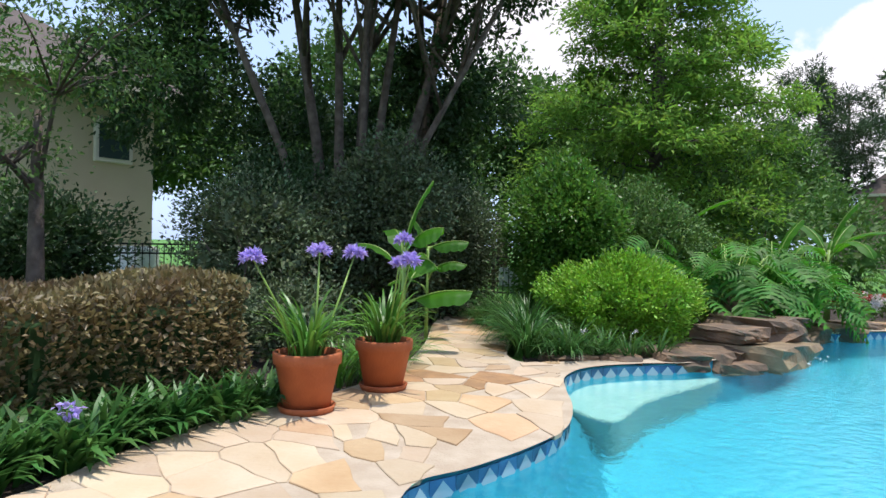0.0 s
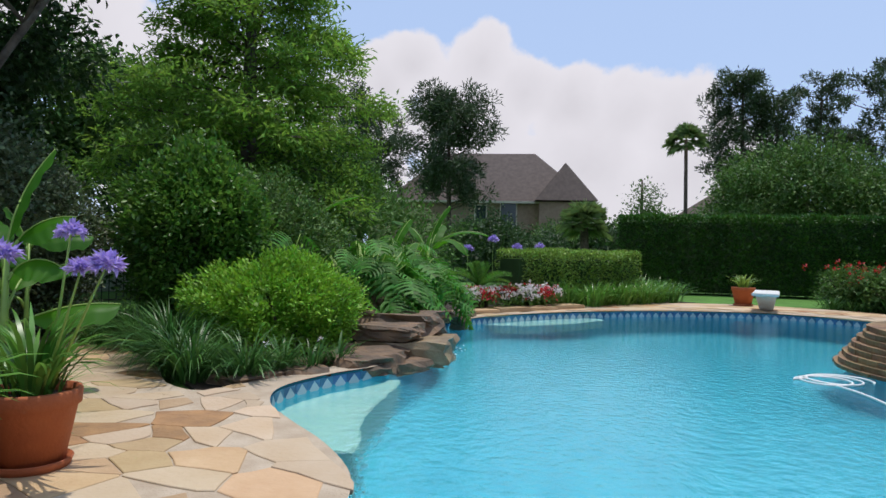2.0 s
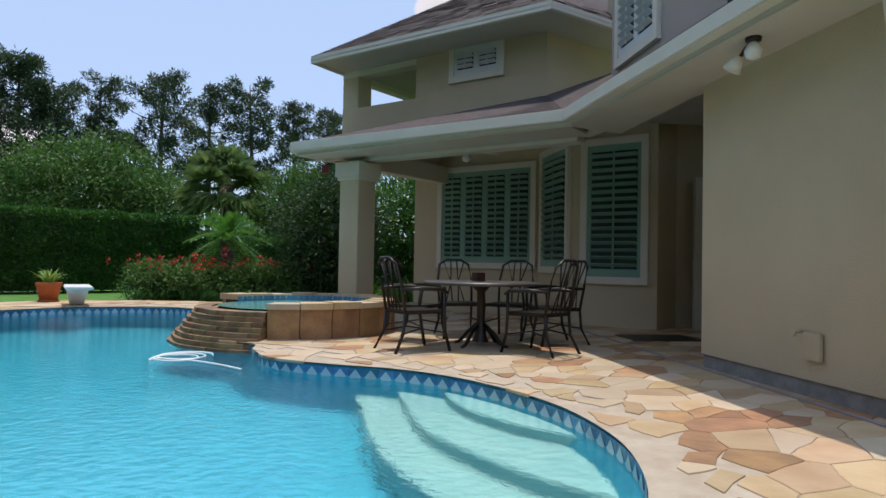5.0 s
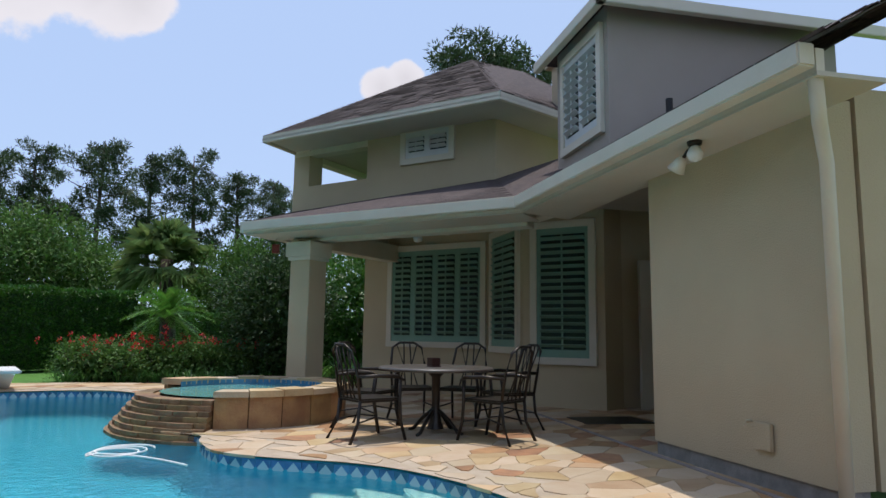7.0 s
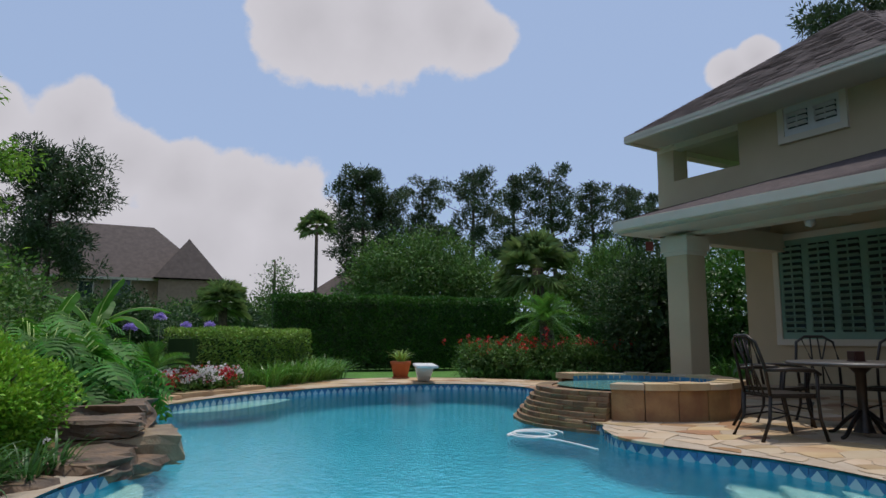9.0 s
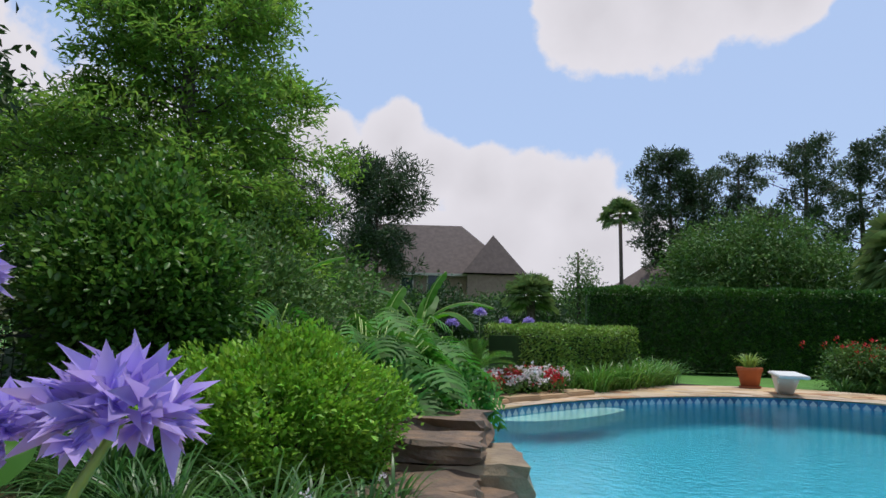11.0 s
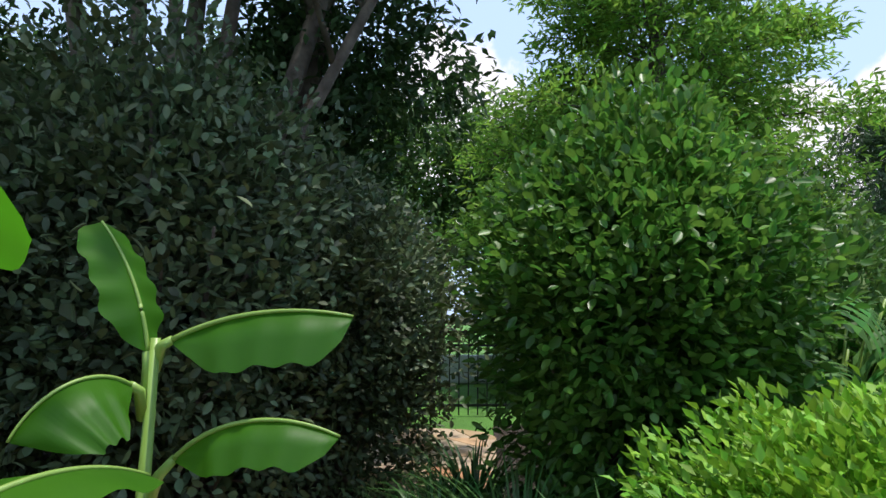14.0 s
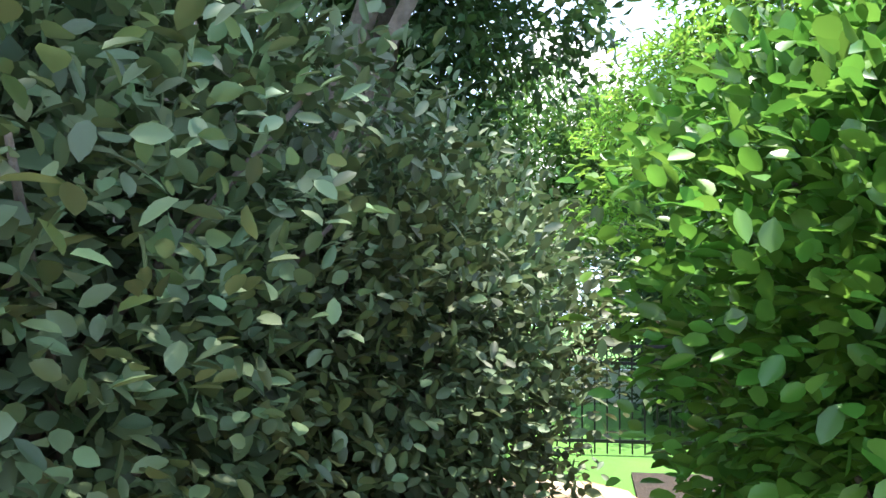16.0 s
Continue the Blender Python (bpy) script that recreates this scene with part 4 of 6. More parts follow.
def tree(name, label, at, trunk_h, trunk_r, crowns, limbs_to, material, leaf=(0.16, 0.08), bark=M_BARK, lean=(0, 0), per=40, clumps_m2=9, shape=LEAF_S, spread=0.3, low=-0.8, group="", up=0.0, jitter=0.8, fill=0.35):
    """Tapered trunk, limbs to every crown mass, and leaves in clumps."""
    t = thing(name, label, "tree", at, 0, group)
    top = Vector((lean[0], lean[1], trunk_h))
    tubes = [tube([(0, 0, -0.1), top * 0.35 + Vector((0.03, 0.02, 0)), top * 0.7, top], [trunk_r * 1.25, trunk_r, trunk_r * 0.8, trunk_r * 0.45], 10)]
    P, O = [], []
    for (cx, cy, cz), r in crowns:
        k = max(6, int(clumps_m2 * (r[0] * r[1] + r[0] * r[2] + r[1] * r[2])))
        p, o, cc = crown_points((cx, cy, cz), r, k, per, spread, fill, low)
        P.append(p)
        O.append(o)
        c = Vector((cx, cy, cz))
        root = top * RNG.uniform(0.55, 0.95)
        tubes.append(tube([root, root.lerp(c, 0.5) + Vector((0, 0, -0.05 * r[2])), c], [trunk_r * 0.4, trunk_r * 0.25, trunk_r * 0.1], 7))
        for _ in range(limbs_to):
            e = Vector(cc[RNG.integers(len(cc))])
            tubes.append(tube([root.lerp(c, 0.6), root.lerp(c, 0.6).lerp(e, 0.55) + Vector((0, 0, 0.1)), e], [trunk_r * 0.2, trunk_r * 0.12, trunk_r * 0.04], 5))
    part("trunk", mesh_of("trunk", *join(*tubes), bark, True), t)
    part("crown", leaf_mesh("crown", np.concatenate(P), np.concatenate(O), leaf[0], leaf[1], material, shape, up, jitter), t)
    return t


def pine(label, at, h, width, seed_n, crown_from=0.45):
    """Bare lower trunk, upswept limbs and a ragged open crown of needle tufts."""
    t = thing("pine_tree", label, "tree", at, 0, "tall pines")
    r0 = 0.09 + h * 0.009
    lean = Vector((RNG.normal(0, 0.25), RNG.normal(0, 0.25), 0))
    axis = [Vector((0, 0, -0.1)), lean * 0.3 + Vector((0.05, 0, h * 0.4)), lean * 0.7 + Vector((0, 0.05, h * 0.75)), lean + Vector((0, 0, h * 0.98))]
    tubes = [tube(axis, [r0, r0 * 0.8, r0 * 0.5, r0 * 0.12], 8)]
    C, S = [], []
    limbs = int(seed_n * 1.7)
    for k in range(limbs):
        g = ((k + RNG.random()) / limbs) ** 0.85
        zz = h * (crown_from + (0.97 - crown_from) * g)
        a = k * 2.399 + RNG.normal(0, 0.5)
        reach = width * 0.72 * (math.sin(math.pi * (0.25 + 0.58 * g)) ** 0.7) * RNG.uniform(0.5, 1.12)
        b = lean * (zz / h) + Vector((0, 0, zz - reach * 0.25))
        e = b + Vector((math.cos(a) * reach, math.sin(a) * reach, reach * RNG.uniform(0.15, 0.5)))
        tubes.append(tube([b, b.lerp(e, 0.5) - Vector((0, 0, 0.06 * reach)), e], [r0 * 0.22, r0 * 0.14, r0 * 0.05], 5))
        for q in range(RNG.integers(3, 6)):
            f = RNG.uniform(0.45, 1.05)
            C.append(np.array(b.lerp(e, f)) + RNG.normal(0, 0.10 * width, 3) * (1, 1, 0.55))
            S.append(width * RNG.uniform(0.10, 0.17))
    C, S = np.array(C), np.array(S)
    per = 84
    v = RNG.normal(0, 1, (len(C), per, 3)) * (1, 1, 0.75)
    v /= np.linalg.norm(v, axis=2, keepdims=True)
    p = C[:, None, :] + v * S[:, None, None] * RNG.uniform(0.25, 0.95, (len(C), per, 1))
    part("trunk", mesh_of("trunk", *join(*tubes), M_BARK, True), t)
    part("crown", leaf_mesh("crown", p.reshape(-1, 3), v.reshape(-1, 3), 0.055 * width + 0.08, 0.05 + 0.008 * width, M_PINE, LEAF_S, 0.25, 0.45), t)
    return t


def fan_palm(name, label, at, h, r, n, frond, trunk_r=0.16, feather=False):
    t = thing(name, label, "palm", at, 0)
    part("trunk", mesh_of("trunk", *tube([(0, 0, -0.1), (0.05, 0, h * 0.5), (0, 0, h)], [trunk_r * 1.2, trunk_r, trunk_r * 0.9], 10), M_BARK, True), t)
    V, F = [], []
    for k in range(n):
        a, el = RNG.uniform(0, 2 * math.pi), RNG.uniform(-0.55, 1.45)
        d = Vector((math.cos(a) * math.cos(el), math.sin(a) * math.cos(el), math.sin(el)))
        s = d.cross(Vector((0, 0, 1))).normalized()
        u = s.cross(d)
        b = Vector((0, 0, h))
        if feather:
            for i in range(2, 26):
                f = i / 26
                c = b + d * (r * f) - Vector((0, 0, 1)) * (r * 0.45 * f * f)
                for sg in (-1, 1):
                    e = c + (s * sg * 0.8 + d * 0.5 + u * 0.25) * frond * (1 - 0.6 * abs(f - 0.4))
                    o = len(V)
                    V += [tuple(c - d * 0.015), tuple(c + d * 0.015), tuple(e)]
                    F.append((o, o + 1, o + 2))
        else:
            c = b + d * r * 0.55 - Vector((0, 0, 0.12 * r))
            f_ = frond * RNG.uniform(0.75, 1.1)
            for i in range(21):
                g = (i - 10) / 10 * 1.55
                q = d * math.cos(g) + s * math.sin(g)
                m_ = c + q * f_ * 0.6 + u * f_ * 0.10 * abs(math.sin(g))
                e = c + q * f_ - Vector((0, 0, 1)) * f_ * RNG.uniform(0.05, 0.42)
                o = len(V)
                wv_ = (s * math.cos(g) - d * math.sin(g)) * f_ * 0.05
                V += [tuple(c), tuple(m_ + wv_), tuple(e), tuple(m_ - wv_)]
                F += [(o, o + 1, o + 2), (o, o + 2, o + 3)]
            o = len(V)
            V += [tuple(b - s * 0.02), tuple(b + s * 0.02), tuple(c)]
            F.append((o, o + 1, o + 2))
    part("fronds", mesh_of("fronds", V, F, M_STRAP if feather else M_FROND), t)
    return t


# ---- plants by the path ----
hedge("loropetalum_hedge", "clipped hedge with bronze and olive leaves", [(-0.1, -2.55), (-1.6, -1.35), (-2.75, -0.62)], 1.0, 0.74, 2900, (0.055, 0.032), M_OLIVE, rough=0.10)
for k in range(24):
    f = k / 23
    x, y = (-0.55 - 1.75 * f + RNG.normal(0, 0.05), -0.98 + 0.92 * f + RNG.normal(0, 0.06))
    strap_clump("border_plant", "dark green lanceolate border plant beside the deck", "plant", (x, y, -0.05), 46, 0.36, 0.042, M_STRAPD, "border plants along the deck", lean=(0.2, 1.1), droop=0.8, radius=0.12, seg=4)
for k in range(10):
    strap_clump("border_plant", "dark green lanceolate border plant beside the deck", "plant", (-0.75 - 0.17 * k, -1.22 + 0.09 * k + RNG.normal(0, 0.05), -0.05), 40, 0.38, 0.042, M_STRAPD, "border plants along the deck", lean=(0.2, 1.1), droop=0.8, radius=0.12, seg=4)
fl1 = thing("purple_flower", "purple ruffled blossom above the border leaves", "flower", (-0.98, -0.60, -0.1))
pp = RNG.normal(0, 0.02, (40, 3)) + (0, 0, 0.36)
part("blossom", leaf_mesh("blossom", pp, pp - (0, 0, 0.36), 0.035, 0.03, M_PURPLE), fl1)
part("flower_stalk", mesh_of("stalk", *tube([(0, 0, -0.05), (0, 0, 0.36)], 0.004, 5), M_RIB), fl1)


def pot(at, top_r, h, label):
    t = thing("flower_pot", label, "flower pot", at, 0, "terracotta pots on the deck")
    part("pot", mesh_of("pot", *lathe([(0.0, 0.025), (top_r * 0.68, 0.025), (top_r * 0.93, h - 0.075), (top_r, h - 0.07), (top_r * 1.02, h - 0.01), (top_r, h), (top_r * 0.9, h), (top_r * 0.88, h - 0.05)], 40), M_POT, True), t)
    part("saucer", mesh_of("saucer", *lathe([(0, 0.0), (top_r * 0.78, 0.0), (top_r * 0.86, 0.04), (top_r * 0.82, 0.045), (top_r * 0.75, 0.022), (0, 0.02)], 40), M_POT, True), t, "glazed-wet terracotta saucer")
    part("soil", mesh_of("soil", *lathe([(0, h - 0.04), (top_r * 0.89, h - 0.045)], 24), M_SOIL), t)
    return t


POTS = [((-2.08, 0.27), 0.21, 0.37), ((-2.74, 0.69), 0.205, 0.36)]
for (x, y), r, h in POTS:
    pot((x, y, 0.0), r, h, "round terracotta pot on a saucer, planted with agapanthus")
ag1 = strap_clump("agapanthus", "agapanthus with strap leaves and lilac umbels in a pot", "plant", (-2.08, 0.27, 0.33), 95, 0.44, 0.03, M_STRAP, "agapanthus", radius=0.12, lean=(0.1, 0.9), droop=0.9)
umbel(ag1, (-0.02, -0.08, 0.02), (0.2, -0.3, 0.62))
umbel(ag1, (0.0, 0.03, 0.02), (-0.17, 0.03, 0.66))
umbel(ag1, (0.05, 0.08, 0.02), (-0.25, 0.25, 0.65))
ag2 = strap_clump("agapanthus", "agapanthus with strap leaves in a pot", "plant", (-2.74, 0.69, 0.32), 110, 0.46, 0.03, M_STRAP, "agapanthus", radius=0.12, lean=(0.1, 0.9), droop=0.9)
umbel(ag2, (-0.05, 0.05, 0.02), (0.08, 0.13, 0.76), 0.065)
umbel(ag2, (0.08, 0.05, 0.02), (0.49, 0.2, 0.62), 0.075)
umbel(ag2, (0.1, 0.02, 0.02), (0.40, 0.12, 0.60), 0.06)
strap_clump("agapanthus", "agapanthus leaves beside the path", "plant", (-3.3, 0.55, -0.05), 90, 0.5, 0.028, M_STRAP, "agapanthus", radius=0.15)
for x, y, nn, L in ((-3.05, 0.32, 150, 0.5), (-3.75, 0.68, 170, 0.55), (-4.25, 0.62, 120, 0.5)):
    strap_clump("liriope", "dense clump of narrow green grassy leaves", "plant", (x, y, -0.05), nn, L, 0.014, M_STRAP, "grassy clumps", radius=0.18, lean=(0.1, 1.0), droop=1.0)
for x, y, nn, L in ((-6.3, 2.02, 400, 0.68), (-6.75, 1.75, 260, 0.55), (-7.3, 2.0, 300, 0.6), (-5.75, 2.2, 240, 0.6), (-4.55, 2.0, 260, 0.62), (-4.3, 2.35, 200, 0.5), (-5.35, 2.05, 380, 0.8), (-4.9, 1.98, 240, 0.6)):
    strap_clump("liriope", "dense clump of narrow dark grassy leaves by the path", "plant", (x, y, -0.05), nn, L, 0.016, M_STRAPD, "grassy clumps", radius=0.16, lean=(0.1, 1.1), droop=1.1)
for x, y in ((-4.28, 2.25), (-4.33, 2.6), (-4.36, 2.95), (-4.45, 3.25), (-4.5, 2.75)):
    strap_clump("society_garlic", "strap-leaved clump with small pale flowers at the pool edge", "plant", (x, y, -0.05), 60, 0.36, 0.022, M_STRAPD, "pool edge clumps", radius=0.1, lean=(0.2, 1.0))
for x, y in ((-4.15, 2.45), (-4.22, 2.95)):
    t = thing("small_flower", "tiny pale pink flower on a thin stalk", "flower", (x, y, -0.05))
    part("flower_stalk", mesh_of("stalk", *tube([(-0.08, 0, 0), (0, 0, 0.3)], 0.003, 5), M_RIB), t)
    q = RNG.normal(0, 0.012, (14, 3)) + (0, 0, 0.31)
    part("petals", leaf_mesh("petals", q, q - (0, 0, 0.3), 0.025, 0.015, M_WPETAL), t)

shrub("mounded_shrub", "dome of bright yellow-green pittosporum", "shrub", (-5.42, 3.15, 0.40), (0.62, 0.80, 0.53), 620, 34, (0.05, 0.028), M_BRIGHT, LEAF_S, 0.042, 10, 0.12, -0.7, 0.5, 0.5)
shrub("hibiscus_shrub", "tall glossy green shrub with toothed leaves", "shrub", (-6.9, 2.78, 1.12), (0.72, 0.70, 1.05), 2700, 8, (0.064, 0.038), M_HIB, LEAF_L, 0.07, 14, 0.3, -0.95, 0.15, 0.55)
shrub("feijoa_shrub", "large grey-green feijoa with oval leaves", "shrub", (-6.95, 0.38, 1.2), (0.95, 0.9, 1.3), 2800, 8, (0.056, 0.031), M_GREY, LEAF_L, 0.075, 26, 0.35, -0.95, 0.2, 0.8, "feijoas", M_BARKG)
shrub("feijoa_shrub", "large grey-green feijoa with oval leaves", "shrub", (-8.0, 1.15, 0.95), (0.82, 0.82, 1.05), 2100, 8, (0.054, 0.03), M_GREY, LEAF_L, 0.075, 20, 0.35, -0.95, 0.2, 0.8, "feijoas", M_BARKG)
shrub("feijoa_shrub", "grey-green shrub with small pale-edged leaves", "shrub", (-5.3, -0.95, 0.85), (0.8, 0.85, 0.95), 1300, 7, (0.055, 0.03), M_GREY, LEAF_S, 0.075, 14, 0.3, -0.95, 0.2, 0.8, "feijoas", M_BARKG)
shrub("viburnum_shrub", "dense dark green shrub behind the bananas", "shrub", (-7.6, -1.2, 1.1), (1.1, 1.3, 1.2), 1500, 8, (0.07, 0.035), M_DARK, LEAF_S, 0.1, 10, 0.3, -0.95)
shrub("viburnum_shrub", "dense green shrub with small leaves", "shrub", (-7.7, 4.0, 0.95), (0.85, 1.0, 1.0), 1500, 8, (0.06, 0.035), M_MID, LEAF_S, 0.08, 10, 0.3, -0.95)
shrub("viburnum_shrub", "dense green shrub with small leaves", "shrub", (-9.2, 4.3, 1.0), (1.0, 1.2, 1.1), 1100, 8, (0.07, 0.04), M_MID, LEAF_S, 0.09, 8, 0.3, -0.95)
shrub("low_shrub", "low olive-green shrub behind the pots", "shrub", (-4.0, -0.35, 0.3), (0.5, 0.6, 0.4), 450, 9, (0.05, 0.026), M_GREY, LEAF_S, 0.06, 6)

banana("young banana with broad torn green leaves", (-4.45, 0.72, -0.05), 1.0,
       [(0.95, 95, 0.12, 0.72, 0.26, 1.45, 0.25), (0.98, 78, 0.14, 0.40, 0.2, 1.0, 0.9, 35), (0.9, 200, 0.12, 0.55, 0.24, 1.2, 1.3), (0.8, 250, 0.15, 0.6, 0.24, 0.9, 1.2), (0.5, 80, 0.15, 0.58, 0.2, 0.45, 0.5, 35), (0.8, 60, 0.1, 0.42, 0.2, 0.95, 1.9, 30), (0.6, 150, 0.2, 0.55, 0.22, 0.8, 1.1)])
banana("small banana with glossy pleated leaves beside the path", (-5.3, 0.94, -0.05), 1.08,
       [(1.0, 250, 0.05, 0.34, 0.2, 1.4, 0.3), (1.05, 86, 0.06, 0.42, 0.15, 0.5, 0.62, 62), (0.74, 80, 0.12, 0.40, 0.12, 0.8, 1.15, 50), (0.95, 330, 0.06, 0.3, 0.18, 0.5, 1.6, -20), (0.6, 290, 0.1, 0.4, 0.16, 0.6, 1.2)], 0.022)
banana("banana with upright torn leaves behind the shrubs", (-8.35, 4.9, -0.05), 1.5, [(1.45, 60, 0.15, 0.75, 0.25, 0.8, 0.5), (1.4, 170, 0.15, 0.7, 0.25, 1.2, 1.0), (1.3, 280, 0.15, 0.7, 0.25, 0.9, 1.2)])
banana("banana with arching torn leaves by the waterfall", (-8.25, 7.15, -0.05), 1.15,
       [(1.1, 80, 0.2, 0.7, 0.24, 1.3, 0.3), (1.1, 50, 0.2, 0.95, 0.27, 0.7, 1.0), (1.0, 200, 0.2, 0.85, 0.27, 1.1, 0.9), (0.95, 10, 0.2, 0.9, 0.27, 0.9, 1.9), (0.9, 120, 0.15, 0.8, 0.27, 1.1, 0.5), (0.9, 300, 0.2, 0.8, 0.26, 0.8, 1.4)], 0.05)
banana("banana with arching torn leaves by the waterfall", (-8.0, 6.2, -0.05), 0.9, [(0.85, 100, 0.15, 0.75, 0.22, 1.3, 0.4), (0.8, 200, 0.15, 0.7, 0.24, 0.9, 0.9), (0.75, 330, 0.15, 0.7, 0.24, 0.9, 1.2)], 0.04)
philodendron("split-leaf philodendron with glossy lobed leaves over the rocks", (-6.6, 4.85, -0.05), 140, 0.85, 1.15, 0.46)
philodendron("split-leaf philodendron with glossy lobed leaves over the rocks", (-7.1, 5.7, -0.05), 150, 0.95, 1.15, 0.46)
philodendron("split-leaf philodendron with glossy lobed leaves", (-6.9, 3.75, -0.05), 90, 0.6, 1.3, 0.36)
fan_palm("sago_palm", "low dark sago palm with feathery fronds", (-8.3, 8.4, -0.05), 0.4, 0.9, 34, 0.16, 0.14, True)

# ---- beds across the pool ----
P, O = [], []
bed = thing("impatiens_bed", "mass of red and white impatiens flowers", "flowers", (-7.85, 8.6, -0.05), kind="stuff")
k = 900
px_, py_ = RNG.uniform(-0.4, 0.4, k), RNG.uniform(-1.25, 1.25, k)
q = np.stack([px_ + 0.13 * py_ - 0.15, py_, 0.22 + 0.14 * np.cos(px_ * 3) + RNG.normal(0, 0.04, k)], -1)
up_ = np.tile([0.1, -0.1, 1.0], (k, 1))
part("foliage", leaf_mesh("foliage", np.repeat(q, 3, 0) - (0, 0, 0.06) + RNG.normal(0, 0.05, (3 * k, 3)), np.repeat(up_, 3, 0), 0.07, 0.045, M_MID), bed)
sel = (np.sin(q[:, 1] * 9) + np.cos(q[:, 0] * 11 + q[:, 1] * 4) + RNG.normal(0, 0.8, k)) > 0.5
for material, s in ((M_RED, sel), (M_WPETAL, ~sel)):
    c = np.repeat(q[s], 5, 0) + RNG.normal(0, 0.018, (s.sum() * 5, 3)) + (0, 0, 0.03)
    part("flowers", leaf_mesh("flowers", c, np.tile([0, 0, 1.0], (len(c), 1)), 0.05, 0.045, material, LEAF_S, 0.0, 1.0), bed)
hedge("lime_hedge", "clipped low hedge of light green leaves", [(-8.75, 9.6), (-8.35, 12.9)], 0.9, 1.08, 1500, (0.06, 0.038), M_LIME)
for k in range(26):
    f = k / 25
    x, y = -8.2 + 0.5 * math.sin(f * 3) + RNG.normal(0, 0.15), 9.9 + 4.1 * f
    strap_clump("agapanthus_mass", "dense strap-leaved agapanthus beside the deck", "plant", (x, y, -0.05), 80, 0.62, 0.028, M_STRAP, "agapanthus mass", radius=0.25, seg=4)
for k in range(22):
    f = k / 21
    strap_clump("agapanthus_mass", "dense strap-leaved agapanthus beside the deck", "plant", (-8.7 + RNG.normal(0, 0.15), 10.2 + 4.0 * f, -0.05), 70, 0.72, 0.028, M_STRAP, "agapanthus mass", radius=0.25, seg=4)
for (x, y, z) in ((-9.3, 9.6, 1.35), (-9.2, 10.2, 1.2), (-9.4, 9.0, 1.15), (-9.1, 10.8, 1.22)):
    t = strap_clump("agapanthus", "agapanthus with a lilac umbel behind the hedge", "plant", (x, y, -0.05), 30, 0.5, 0.028, M_STRAP, "agapanthus", seg=4)
    umbel(t, (0, 0, 0), (0, 0.05, z), 0.11)
hedge("tall_hedge", "tall clipped dark green hedge beyond the lawn", [(-11.6, 17.0), (-8.2, 19.4), (-5.2, 21.6)], 1.2, 2.2, 800, (0.10, 0.06), M_HEDGE)
hedge("tall_hedge", "clipped dark green hedge behind the rose bed", [(-5.0, 21.2), (-3.4, 21.6)], 1.2, 1.75, 700, (0.10, 0.06), M_HEDGE)
hedge("low_hedge", "low clipped hedge beside the house", [(-3.2, 21.0), (1.5, 19.8), (3.2, 19.0)], 1.2, 1.55, 600, (0.10, 0.06), M_HEDGE)
_c = RNG.normal(0, 0.024, (9, 3))
BLOOM = leaf_mesh("bloom", _c, _c * 30, 0.06, 0.055, M_RED)
for k in range(11):
    f = k / 10
    x, y = -5.0 + 3.6 * f, 15.75 + 0.7 * f + RNG.normal(0, 0.3)
    t = shrub("rose_bush", "rose bush with red blooms and small leaves", "shrub", (x, y, 0.38), (0.5, 0.5, 0.48), 170, 9, (0.07, 0.04), M_MID, LEAF_S, 0.08, 6, 0.3, -0.9, group="roses")
    for q in RNG.normal(0, 1, (9, 3)) * (0.3, 0.3, 0.10) + (0, 0, 0.84):
        part("bloom", BLOOM, t, "red rose bloom", pose(*q, 0, 0, 40 * k))
for k in range(14):
    strap_clump("agapanthus_mass", "grey-green strap leaves under the roses", "plant", (-4.9 + 0.35 * k, 15.35 + 0.05 * k + RNG.normal(0, 0.1), -0.05), 50, 0.4, 0.03, M_STRAPD, "agapanthus mass", radius=0.2, seg=4)
fan_palm("sago_palm", "sago palm with a crown of feathery fronds", (-3.3, 17.2, -0.05), 1.5, 1.25, 60, 0.24, 0.2, True)
shrub("dark_shrub", "dark shaded evergreen beside the porch", "shrub", (-0.6, 16.6, 1.5), (1.2, 1.2, 1.7), 1300, 9, (0.11, 0.05), M_DARK, LEAF_S, 0.12, 8, 0.3, -0.95)
shrub("dark_shrub", "dark evergreen with pale flower clusters behind the porch", "shrub", (1.9, 18.4, 1.7), (1.9, 1.5, 2.0), 1300, 9, (0.12, 0.055), M_HEDGE, LEAF_S, 0.14, 8, 0.3, -0.95)
shrub("bright_shrub", "tall mid green shrub behind the rose bed", "shrub", (-2.0, 22.5, 2.2), (1.3, 1.4, 2.0), 1100, 9, (0.13, 0.07), M_MID, LEAF_S, 0.16, 8, 0.3, -0.95)
for x, y in ((0.9, 13.9), (1.3, 14.6), (0.3, 14.4)):
    strap_clump("porch_plant", "leafy green plant behind the porch", "plant", (x, y, -0.05), 60, 0.8, 0.07, M_STRAP, "porch plants", radius=0.2, seg=5)

# ---- trees ----
tree("round_tree", "broad round-crowned tree beyond the hedge", (-10.0, 26.2, -0.1), 2.6, 0.22, [((0, 0, 3.5), (2.9, 2.9, 1.9)), ((-1.6, -0.5, 2.9), (1.7, 1.7, 1.3)), ((1.8, -0.4, 2.8), (1.7, 1.7, 1.3))], 8, M_MID, (0.17, 0.09), M_BARKG, per=64, clumps_m2=13, spread=0.26)
fan_palm("fan_palm", "fan palm with drooping blades", (-4.6, 23.4, -0.1), 3.6, 1.6, 44, 1.0, 0.22)
fan_palm("tall_palm", "tall slim fan palm against the sky", (-20.2, 34.8, -0.1), 7.9, 1.1, 30, 0.75, 0.11)
